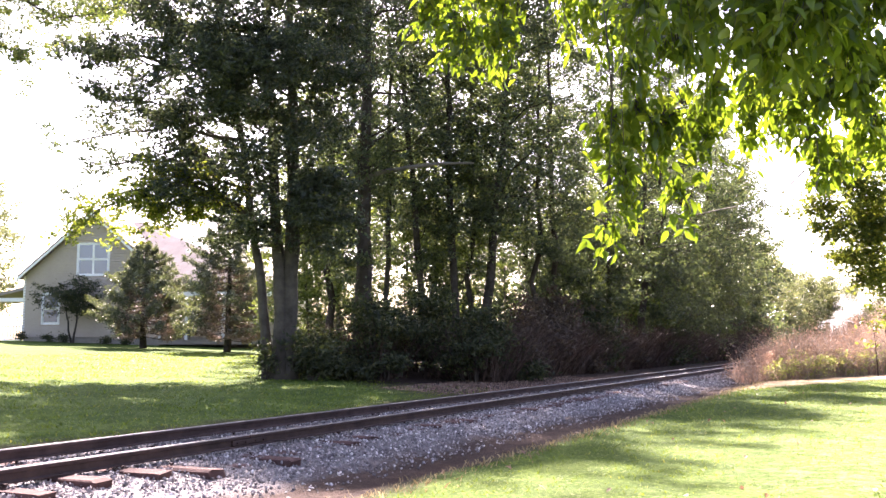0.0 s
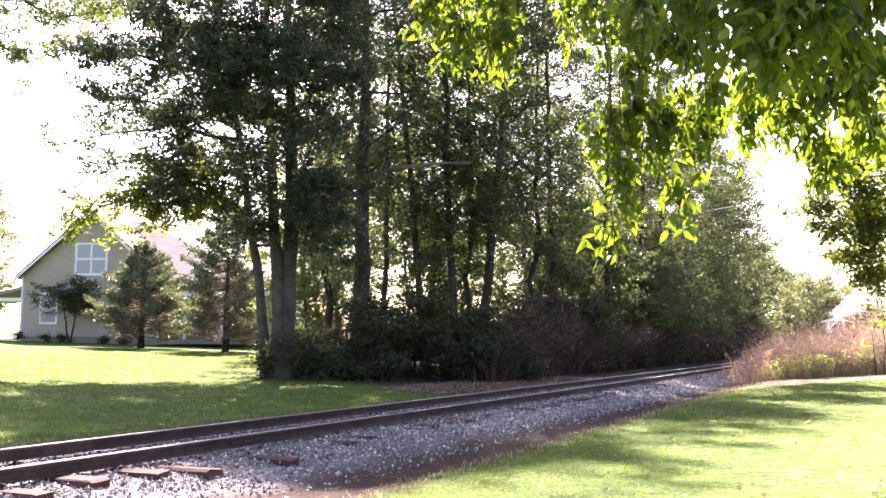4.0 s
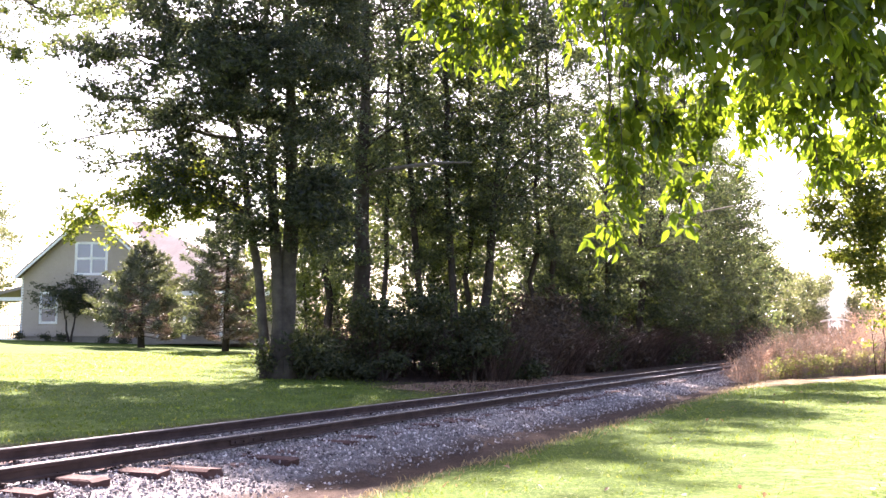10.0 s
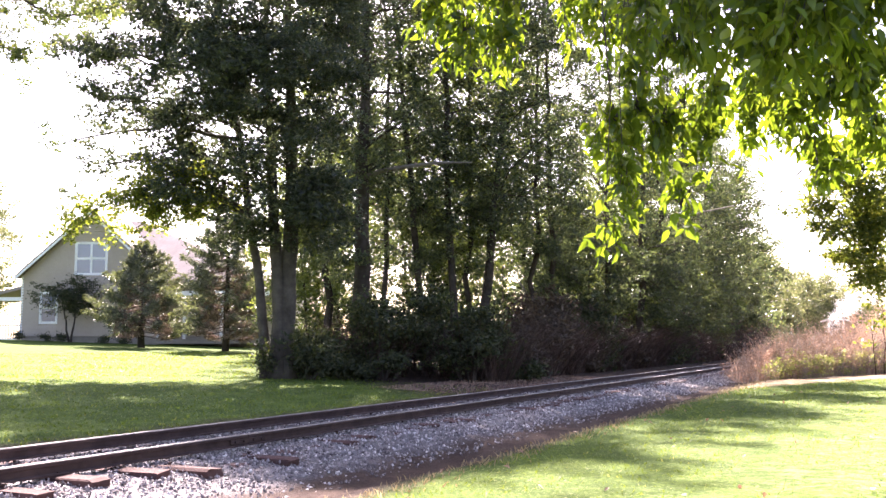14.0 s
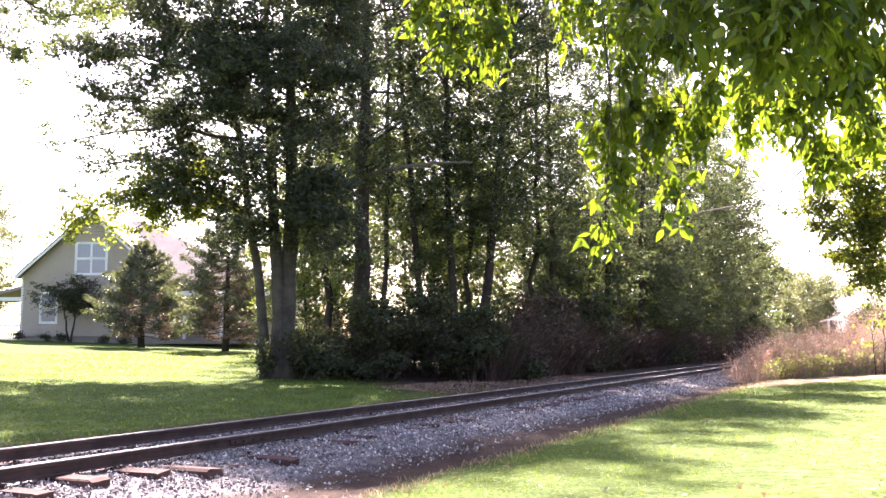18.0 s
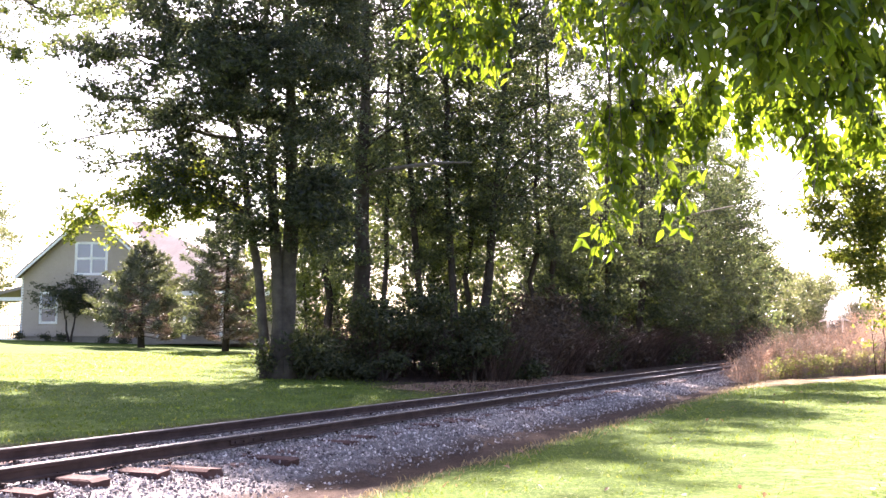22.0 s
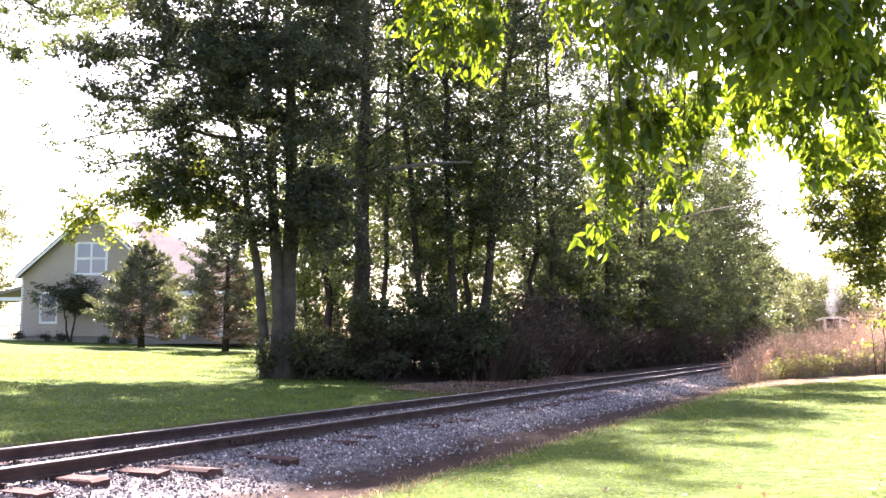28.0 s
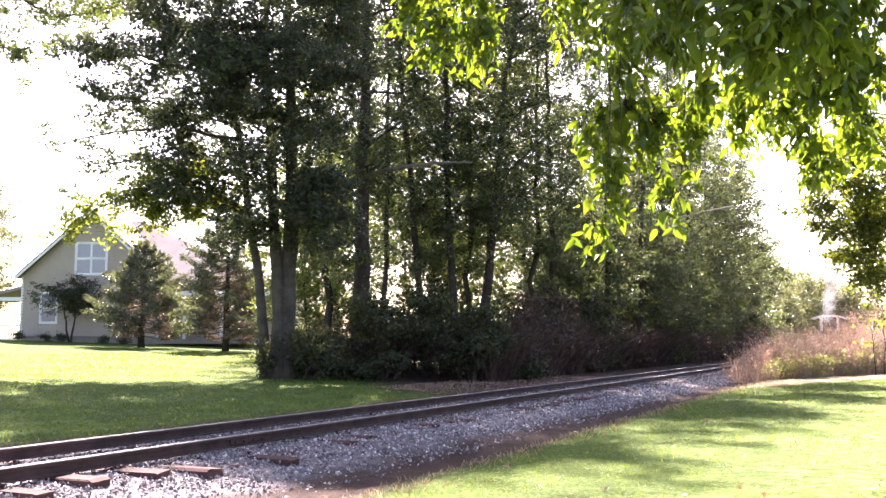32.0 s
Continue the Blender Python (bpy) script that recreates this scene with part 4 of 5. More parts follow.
def make_brush():
    """The bank of tall dry weeds between the lawn and the track."""
    rng = np.random.default_rng(41)
    n = 110000
    d = -1.2 - rng.uniform(0, 1, n) * 15
    front = 26.4 + np.clip(-d - 2.0, 0, 20) * 2.8 + np.clip(d + 2.6, 0, 2) * 2.6
    s = front + rng.normal(size=n) * 0.5 + rng.uniform(0, 1, n) ** 1.4 * 9
    x, y = -(d + OFF) * CT + s * ST, (d + OFF) * ST + s * CT
    wave = np.sin(x * 1.9 + np.sin(y * 1.3) * 1.5) * 0.5 + np.sin(x * 4.3 + y * 2.7) * 0.35
    keep = rng.uniform(size=n) < 0.55 + 0.4 * wave
    keep &= rng.uniform(size=n) < np.clip((-d - 1.2) / 2.2, 0.15, 1)
    s, d, x, y, wave, front = (q[keep] for q in (s, d, x, y, wave, front))
    tall = (0.9 + np.clip((-d - 1.6) / 5.0, 0, 1) * 1.32) * (1 + 0.32 * wave) * rng.uniform(0.5, 1.12, len(s)) * np.clip(0.55 + (s - front) * 0.22, 0.5, 1)
    m = len(s)
    for name, label, part_of, mat, lean in (("dry_weeds", "thick bank of tall reddish-brown dry weeds beside the track", slice(0, int(m * 0.38)), WEED, 0.34),
                                            ("grey_stalks", "brittle grey-brown stalks leaning every way in the weed bank", slice(int(m * 0.38), m), STALK, 0.6)):
        blades(name, label, "weeds", s[part_of], d[part_of], tall[part_of], 0.006 + 0 * s[part_of], mat, lean, 7)
    k = 56000
    pick = rng.integers(0, m, k)
    at = np.stack([x, y, ground_z(x, y)], 1)[pick] + rng.normal(size=(k, 3)) * (0.2, 0.2, 0)
    at[:, 2] += tall[pick] * rng.uniform(0.15, 1.1, k)
    v, f = leaves(rng, at, 0.08, 0.42)
    tagged(new("weed_heads", pieces("weed_heads", v, f, WEED)), "withered seed heads and leaves of the dry weeds", "weeds", kind="stuff")
    for j in range(26):
        dd = -2.7 - j * 0.25
        ss = 26.2 + max(0, -dd - 2.0) * 2.8 + rng.uniform(-0.5, 0.5)
        px, py = from_track(ss, dd)
        make_shrub("weed_clump", px, py, rng.uniform(0.35, 0.8) + 0.018 * j, rng.uniform(0.2, 0.4), 460, 0.07, WEED_LEAF, "leafy pale green weed clump before the dry brush", 200 + j, "green weeds", "weeds")
    for j in range(16):
        dd = -1.9 - j * 0.4
        ss = 27.3 + max(0, -dd - 2.0) * 2.8 + rng.uniform(-0.4, 1.5) + max(0, dd + 2.6) * 2.6
        px, py = from_track(ss, dd)
        make_shrub("dry_bush", px, py, rng.uniform(0.8, 1.2) + 0.045 * j, rng.uniform(0.4, 0.7), 1100, 0.06, WEED if j % 3 else STALK, "withered reddish-brown bush in the weed bank", 240 + j, "dry bushes", "bush")
    # a few bare dark canes stand above the weeds
    for j, (px, py, h) in enumerate(((14.75, 32.0, 2.35), (14.1, 31.2, 1.9))):
        t = thing("bare_cane", Matrix.Translation((px, py, float(ground_z(px, py)))), "bare brown cane standing in the dry weeds", "cane", "bare canes")
        part("stalk", Geo().tube(bend(rng, (0, 0, -0.1), (rng.normal() * 0.08, 0, h), 6, 0.03), [0.02, 0.018, 0.016, 0.014, 0.01, 0.006], 6), t, material=TIE)
        for i in range(4):
            z = h * (0.45 + 0.14 * i)
            part("twig", Geo().tube(bend(rng, (0, 0, z), (rng.normal() * 0.3, rng.normal() * 0.3, z + 0.35), 4, 0.02), [0.01, 0.008, 0.006, 0.003], 4), t, material=BARK)


make_brush()


# ---- house ----
def window(parent, x, y, z, w, h, double=False):
    win = part("window", Geo().box((x - 0.07, y - 0.05, z - 0.07), (x, y + 0.05, z + h + 0.07)).box((x + w, y - 0.05, z - 0.07), (x + w + 0.07, y + 0.05, z + h + 0.07))
               .box((x, y - 0.05, z + h), (x + w, y + 0.05, z + h + 0.07)).box((x, y - 0.05, z - 0.07), (x + w, y + 0.05, z)), parent, "white window casing", TRIM)
    cols = 2 if double else 1
    for c in range(cols):
        xa, xb = x + w / cols * c, x + w / cols * (c + 1)
        for r in range(2):
            za, zb = z + h / 2 * r, z + h / 2 * (r + 1)
            off = 0.015 * r
            part("sash", Geo().box((xa, y - 0.02 - off, za), (xa + 0.05, y + 0.01 - off, zb)).box((xb - 0.05, y - 0.02 - off, za), (xb, y + 0.01 - off, zb))
                 .box((xa + 0.05, y - 0.02 - off, za), (xb - 0.05, y + 0.01 - off, za + 0.05)).box((xa + 0.05, y - 0.02 - off, zb - 0.05), (xb - 0.05, y + 0.01 - off, zb)), win, material=TRIM)
            part("pane", Geo().box((xa + 0.05, y - 0.006 - off, za + 0.05), (xb - 0.05, y - 0.002 - off, zb - 0.05)), win, "dark reflecting glass pane", GLASS)
    return win


def make_house():
    hx, hy = -20.47, 46.2
    z = float(ground_z(hx + 3, hy)) + 0.02
    t = thing("house", pose(hx, hy, z, 0, 0, -4), "beige clapboard cottage with white trim and a red-brown shingle roof", "house")
    W, EAVE, PEAK, DEEP = 6.82, 3.2, 6.2, 12.5
    ridge = W / 2
    # front gable wall with real window openings
    holes = [(0.98, 0.92, 0.78, 1.42), (2.66, 3.27, 1.5, 1.5)]
    xs = sorted({0, W} | {h[0] for h in holes} | {h[0] + h[2] for h in holes})
    top = lambda x: EAVE + (PEAK - EAVE) * (1 - abs(x - ridge) / ridge)
    g = Geo()
    for a, b in zip(xs[:-1], xs[1:]):
        cuts = [0.25]
        for h in holes:
            if h[0] <= a and b <= h[0] + h[2]:
                cuts += [h[1], h[1] + h[3]]
        cuts.append(None)
        for lo, hi in zip(cuts[0::2], cuts[1::2]):
            if hi is None:
                pts = [(a, lo), (b, lo), (b, top(b))]
                if a < ridge < b:
                    pts.append((ridge, PEAK))
                pts.append((a, top(a)))
            else:
                pts = [(a, lo), (b, lo), (b, hi), (a, hi)]
            g.prism(pts, 0.0, 0.18, "y")
    part("wall", g, t, material=SIDING)
    # clapboards, each lapped over the one below
    zz = 0.26
    while zz < PEAK - 0.3:
        x0 = 0.0 if zz < EAVE else ridge * (zz - EAVE) / (PEAK - EAVE) + 0.06
        spans = [(x0, W - x0)]
        for h in holes:
            if h[1] - 0.1 < zz + 0.06 < h[1] + h[3] + 0.08:
                spans = [q for a, b in spans for q in ((a, min(b, h[0] - 0.075)), (max(a, h[0] + h[2] + 0.075), b)) if q[1] - q[0] > 0.05]
        for a, b in spans:
            c = Geo().add([(a, -0.06, zz), (b, -0.06, zz), (b, -0.004, zz + 0.135), (a, -0.004, zz + 0.135), (a, -0.002, zz), (b, -0.002, zz)], [(0, 1, 2, 3), (0, 4, 5, 1), (0, 3, 4), (1, 5, 2)])
            part("clapboard", c, t, material=SIDING)
        zz += 0.13
    part("foundation", Geo().box((0.03, 0.02, -0.4), (W - 0.03, DEEP, 0.25)), t, material=BRICK_BASE)
    part("side_wall", Geo().box((0, 0.18, 0.25), (0.18, DEEP, EAVE)), t, material=SIDING)
    part("side_wall", Geo().box((W - 0.18, 0.18, 0.25), (W, DEEP, EAVE)), t, material=SIDING)
    for x in (-0.03, W - 0.07):
        part("corner_board", Geo().box((x, -0.04, 0.2), (x + 0.1, 0.06, EAVE)), t, material=TRIM)
    k = (PEAK - EAVE) / ridge
    for s in (-1, 1):
        x_out = ridge + s * (ridge + 0.22)
        z_out = EAVE - 0.22 * k
        part("roof", Geo().prism([(ridge, PEAK + 0.05), (x_out, z_out + 0.05), (x_out, z_out + 0.2), (ridge, PEAK + 0.22)], -0.35, DEEP + 0.3, "y"), t, "red-brown shingle roof slope", SHINGLE)
        part("rake_board", Geo().prism([(ridge, PEAK - 0.05), (x_out, z_out - 0.05), (x_out, z_out + 0.08), (ridge, PEAK + 0.08)], -0.40, -0.36, "y"), t, "white rake board", TRIM)
    for h in holes:
        window(t, h[0], 0.0, h[1], h[2], h[3], h[2] > 1)
    part("blind", Geo().box((3.42, 0.1, 3.3), (4.14, 0.12, 4.75)), t, material=BLIND)
    # the long wing to the side, ridge across
    wx0, wx1, wy0, wy1 = W, 12.2, 1.6, 9.4
    wr, top_z, eave_z = 4.7, 6.3, 2.75
    part("wing_wall", Geo().box((wx0, wy0, 0.25), (wx1, wy0 + 0.18, 3.3)), t, material=SIDING)
    part("wing_wall", Geo().box((wx1 - 0.18, wy0 + 0.18, 0.25), (wx1, wy1, 2.85)), t, material=SIDING)
    part("wing_foundation", Geo().box((wx0, wy0 + 0.02, -0.4), (wx1 - 0.02, wy1, 0.25)), t, material=BRICK_BASE)
    hip = [(ridge, wr, top_z), (ridge + 0.5, wr, top_z), (wx1 + 0.3, -0.1, eave_z), (wx0 + 0.24, -0.1, eave_z), (wx1 + 0.3, 9.6, eave_z), (wx0 + 0.24, 9.6, eave_z)]
    for side in ((0, 1, 2, 3), (1, 4, 2), (1, 0, 5, 4)):
        low_ring = [Vector(hip[i]) for i in side]
        k = len(side)
        part("wing_roof", Geo().add(low_ring + [p + Vector((0, 0, 0.16)) for p in low_ring], [tuple(range(k)), tuple(range(k, 2 * k))] + [(i, (i + 1) % k, (i + 1) % k + k, i + k) for i in range(k)]), t, "red-brown shingle roof slope", SHINGLE)
    part("porch_beam", Geo().box((W, -0.05, 2.2), (wx1, 0.12, 2.42)), t, material=TRIM)
    for x in (8.1, 9.9, 11.9):
        part("porch_post", Geo().box((x - 0.07, -0.03, 0.1), (x + 0.07, 0.11, 2.2), chamfer=0.01), t, "white porch post", TRIM)
    part("porch_floor", Geo().box((W, -0.1, -0.1), (wx1, wy0, 0.12)), t, material=BRICK_BASE)
    # open lean-to porch at the other side
    part("side_porch_roof", Geo().prism([(-2.6, 2.05), (-0.02, 2.65), (-0.02, 2.8), (-2.6, 2.2)], 0.6, 4.2, "y"), t, "shingled lean-to porch roof", SHINGLE)
    part("side_porch_fascia", Geo().box((-2.6, 0.5, 2.0), (-0.02, 0.56, 2.18)), t, material=TRIM)
    for x in (-2.5,):
        part("porch_post", Geo().box((x - 0.06, 0.6, 0), (x + 0.06, 0.72, 2.1)), t, material=TRIM)
    part("porch_rail", Geo().box((-2.5, 0.62, 0.78), (-0.03, 0.68, 0.84)).box((-2.5, 0.62, 0.1), (-0.03, 0.68, 0.16)), t, "white porch railing", TRIM)
    for i in range(17):
        part("baluster", Geo().box((-2.4 + i * 0.142, 0.63, 0.16), (-2.36 + i * 0.142, 0.67, 0.78)), t, material=TRIM)
    part("side_porch_floor", Geo().box((-2.6, 0.55, -0.35), (-0.03, 4.2, 0.06)), t, material=BRICK_BASE)
    return t


make_house()
for k, (x, y, h, w) in enumerate(((-20.2, 45.3, 0.42, 0.4), (-18.8, 45.2, 0.36, 0.35), (-18.1, 45.2, 0.38, 0.35), (-16.0, 45.0, 0.4, 0.4), (-15.0, 45.0, 0.4, 0.4))):
    make_shrub("foundation_shrub", x, y, h, w, 420, 0.09, SCRUB, "small clipped shrub at the house's foot", 220 + k, "foundation shrubs")


def make_crabapple():
    make_tree("ornamental_tree", -17.6, 45.0, 2.6, 0.05, (2.2, 1.5, 0.9, 0.65), 4200, 0.11, SCRUB, BARK, "small dark ornamental tree before the house wall", 231, (0.3, 0.5), 16,
              [((-0.03, 0), (-0.5, 0), 1.0), ((0.05, 0), (0.35, 0), 1.0)], low=0.5)


make_crabapple()


# ---- locomotive ----
def wheel_geo(r, w):
    g = Geo()
    n = 20
    g.tube([(-w / 2, 0, 0), (w / 2, 0, 0)], 0.16 * r + 0.03, 10)
    ring = []
    for k in range(n):
        a0, a1 = 2 * math.pi * k / n, 2 * math.pi * (k + 1) / n
        q = [(x, math.cos(a) * rr, math.sin(a) * rr) for a in (a0, a1) for rr in (r * 0.82, r) for x in (-w / 2, w / 2)]
        g.add(q, [(0, 1, 5, 4), (2, 6, 7, 3), (0, 4, 6, 2), (1, 3, 7, 5)])
    for k in range(8):
        a = 2 * math.pi * k / 8
        g.tube([(0, math.cos(a) * 0.1 * r, math.sin(a) * 0.1 * r), (0, math.cos(a) * 0.86 * r, math.sin(a) * 0.86 * r)], 0.02, 5)
    return g


def make_locomotive():
    """y runs forward along the engine, z from the rail tops."""
    t = thing("steam_locomotive", pose(0, 0, 0), "small black steam locomotive with a white cab roof on the track", "locomotive")
    part("frame", Geo().box((-0.45, -3.0, 0.55), (0.45, 3.0, 0.8), chamfer=0.02), t, material=LOCO_BLACK)
    part("boiler", Geo().tube([(0, -0.7, 1.65), (0, 2.2, 1.65)], 0.58, 24), t, material=LOCO_BLACK)
    part("smokebox", Geo().tube([(0, 2.2, 1.65), (0, 3.05, 1.65), (0, 3.1, 1.65)], [0.61, 0.61, 0.55], 24), t, material=LOCO_BLACK)
    part("smokebox_door", Geo().tube([(0, 3.1, 1.65), (0, 3.16, 1.65), (0, 3.19, 1.65)], [0.48, 0.44, 0.2], 20), t, material=LOCO_BLACK)
    part("chimney", Geo().tube([(0, 2.65, 2.2), (0, 2.65, 2.4), (0, 2.65, 2.95), (0, 2.65, 3.05)], [0.2, 0.15, 0.18, 0.22], 16), t, material=LOCO_BLACK)
    for y, r in ((1.5, 0.24), (0.5, 0.27)):
        part("dome", Geo().tube([(0, y, 2.15), (0, y, 2.5), (0, y, 2.62), (0, y, 2.68)], [r, r, r * 0.75, r * 0.25], 16), t, "brass-trimmed dome", BRASS if y < 1 else LOCO_BLACK, True)
    lamp_part = part("headlight", Geo().box((-0.18, 3.0, 2.3), (0.18, 3.3, 2.66), chamfer=0.03), t, material=LOCO_BLACK)
    part("lens", Geo().tube([(0, 3.3, 2.48), (0, 3.33, 2.48)], 0.13, 14), lamp_part, material=STEEL)
    part("pilot_beam", Geo().box((-0.95, 3.05, 0.5), (0.95, 3.25, 0.85), chamfer=0.02), t, "red pilot beam", LOCO_RED)
    for k in range(9):
        x = -0.7 + k * 0.175
        part("pilot_bar", Geo().tube([(x, 3.25, 0.5), (x * 0.7, 3.85, 0.1)], 0.025, 6), t, material=LOCO_RED)
    for s in (-1, 1):
        part("cylinder", Geo().tube([(s * 0.72, 2.2, 0.72), (s * 0.72, 2.95, 0.72)], 0.26, 16), t, material=LOCO_BLACK)
        part("side_panel", Geo().box((s * 0.98 - 0.02, -2.7, 0.9), (s * 0.98 + 0.02, -0.8, 2.05)), t, material=LOCO_BLACK)
        for y in (-0.82, -2.65):
            part("cab_post", Geo().box((s * 0.85 - 0.1, y - 0.05, 2.05), (s * 0.85 + 0.1, y + 0.05, 3.84)), t, "white cab corner post", LOCO_WHITE)
        part("running_board", Geo().box((s * 0.8 - 0.2, -0.75, 1.15), (s * 0.8 + 0.2, 2.9, 1.19)), t, material=LOCO_BLACK)
        part("side_rod", Geo().box((s * 0.66 - 0.02, -1.3, 0.42), (s * 0.66 + 0.02, 1.5, 0.5)), t, material=STEEL)
    part("cab_back", Geo().box((-0.9, -2.72, 0.9), (0.9, -2.68, 3.78)), t, material=LOCO_BLACK)
    part("cab_front", Geo().box((-0.98, -0.78, 0.9), (0.98, -0.74, 2.2)), t, material=LOCO_BLACK)
    arc = [(1.95 * math.sin(q), 3.36 + 0.62 * math.cos(q)) for q in np.linspace(-1.2, 1.2, 15)]
    outline = list(arc) + [(1.7, 3.52), (0.9, 3.8), (-0.9, 3.8), (-1.7, 3.52)]
    part("cab_roof", Geo().prism(outline, -3.3, -0.35, "y"), t, "arched white cab roof", LOCO_WHITE)
    tender = part("tender_tank", Geo().box((-0.9, -6.2, 0.8), (0.9, -3.4, 2.0), chamfer=0.05), t, material=LOCO_BLACK)
    part("tender_frame", Geo().box((-0.5, -6.4, 0.5), (0.5, -3.1, 0.8)), t, material=LOCO_BLACK)
    wheels = []
    me_big, me_small = wheel_geo(0.46, 0.1).mesh("wheel", STEEL), wheel_geo(0.3, 0.1).mesh("wheel", STEEL)
    for y, r, me in ((1.4, 0.46, me_big), (0.1, 0.46, me_big), (-1.2, 0.46, me_big), (2.6, 0.3, me_small), (-4.0, 0.3, me_small), (-5.6, 0.3, me_small)):
        for s in (-1, 1):
            w = part("wheel", me, t)
            w.matrix_basis = pose(s * 0.50, y, r)
            wheels.append((w, (s * 0.50, y, r), r))
    return t, wheels


LOCO, WHEELS = make_locomotive()


def make_puff(seed, count, radius, material):
    """A puff of steam: a drifting cloud of fine white flecks."""
    rng = np.random.default_rng(seed)
    c = rng.normal(size=(9, 3)) * radius * 0.5
    at = c[rng.integers(0, 9, count)] + rng.normal(size=(count, 3)) * radius * 0.34
    v = at[:, None] + rng.normal(size=(count, 3, 3)) * 0.023
    return pieces("steam_puff", v, np.arange(count * 3).reshape(-1, 3), material)


THICK = [make_puff(300 + k, 3200, 0.92, STEAM) for k in range(4)]
THIN = [make_puff(310 + k, 1900, 0.62, WISP) for k in range(4)]


# ---- the near tree, whose boughs hang into the view and sway ----
def leaf_geo(k):
    rng = random.Random(500 + k)
    L, W = 0.104, 0.035 + 0.006 * k
    us = (0.0, 0.18, 0.42, 0.68, 0.88, 1.0)
    ws = (0.06, 0.7, 1.0, 0.72, 0.3, 0.02)
    sag, fold = rng.uniform(0.15, 0.3), rng.uniform(0.12, 0.3)
    v = []
    for u, w in zip(us, ws):
        y, z = L * u, -sag * L * u * u
        v += [(-W / 2 * w, y, z + fold * W * w), (0, y, z), (W / 2 * w, y, z + fold * W * w)]
    f = []
    for i in range(5):
        for j in (0, 1):
            q = i * 3 + j
            f.append((q, q + 1, q + 4, q + 3))
    return np.array(v), np.array(f)


LEAF_SHAPES = [leaf_geo(k) for k in range(3)]
LEAF_MESHES = [pieces("leaf", v, f, HICKORY, True) for v, f in LEAF_SHAPES]

# hang point x, y, z; half width, half height; leaves
BOUGHS_LEFT = [
    (0.20, 6.5, 3.29, 0.19, 0.22, 186),
    (0.43, 6.7, 3.33, 0.18, 0.23, 161),
    (-0.04, 6.6, 3.20, 0.19, 0.24, 155),
    (0.37, 6.4, 2.85, 0.17, 0.20, 148),
    (0.14, 6.4, 2.89, 0.18, 0.22, 155),
    (1.00, 7.2, 3.49, 0.24, 0.28, 142),
    (1.15, 6.8, 3.39, 0.24, 0.23, 173),
    (1.21, 6.6, 2.96, 0.17, 0.17, 80),
    (1.02, 5.6, 2.07, 0.16, 0.24, 124),
    (1.34, 5.6, 2.06, 0.22, 0.16, 142),
    (1.60, 5.8, 2.10, 0.19, 0.20, 124),
    (1.60, 6.2, 2.32, 0.28, 0.14, 93),
    (1.04, 5.4, 1.68, 0.14, 0.21, 93),
    (1.41, 5.6, 1.56, 0.14, 0.09, 55),
    (0.91, 5.3, 1.39, 0.10, 0.12, 37),
    (1.21, 5.8, 2.18, 0.17, 0.13, 105),
]
BOUGHS_SHADED = [
    (1.12, 5.0, 2.69, 0.23, 0.23, 186),
    (1.24, 4.6, 2.52, 0.20, 0.18, 204),
    (1.52, 4.4, 2.40, 0.24, 0.19, 272),
    (1.69, 4.2, 2.39, 0.22, 0.19, 297),
    (2.01, 4.4, 2.49, 0.20, 0.22, 260),
    (1.32, 5.2, 2.40, 0.24, 0.16, 148),
    (1.67, 4.9, 2.39, 0.16, 0.17, 142),
    (1.72, 4.6, 2.26, 0.24, 0.16, 235),
    (2.06, 4.8, 2.33, 0.22, 0.14, 173),
    (1.14, 5.6, 2.54, 0.16, 0.19, 93),
    (1.65, 5.6, 2.27, 0.16, 0.13, 68),
    (1.94, 6.2, 2.58, 0.20, 0.21, 55),
    (1.65, 5.4, 2.68, 0.16, 0.18, 68),
    (1.51, 5.8, 2.86, 0.23, 0.20, 111),
]
BOUGHS_RIGHT = [
    (2.19, 6.5, 2.37, 0.26, 0.13, 148),
    (2.61, 6.8, 2.42, 0.24, 0.15, 136),
    (2.79, 7.0, 2.19, 0.21, 0.18, 105),
    (2.14, 6.6, 2.49, 0.19, 0.17, 93),
    (2.34, 6.8, 2.71, 0.27, 0.15, 105),
    (3.13, 6.8, 2.38, 0.22, 0.19, 136),
    (2.13, 6.0, 2.45, 0.18, 0.20, 186),
    (2.47, 6.3, 2.49, 0.25, 0.16, 161),
    (2.69, 6.2, 2.50, 0.24, 0.23, 279),
    (2.79, 6.0, 2.59, 0.20, 0.27, 260),
    (2.64, 6.4, 2.82, 0.15, 0.13, 86),
    (2.57, 6.6, 2.17, 0.13, 0.15, 37),
    (3.11, 7.0, 2.32, 0.23, 0.18, 105),
    (2.44, 7.4, 2.36, 0.19, 0.13, 49),
    (2.97, 7.2, 2.18, 0.24, 0.18, 117),
    (2.83, 7.6, 2.54, 0.30, 0.15, 93),
]


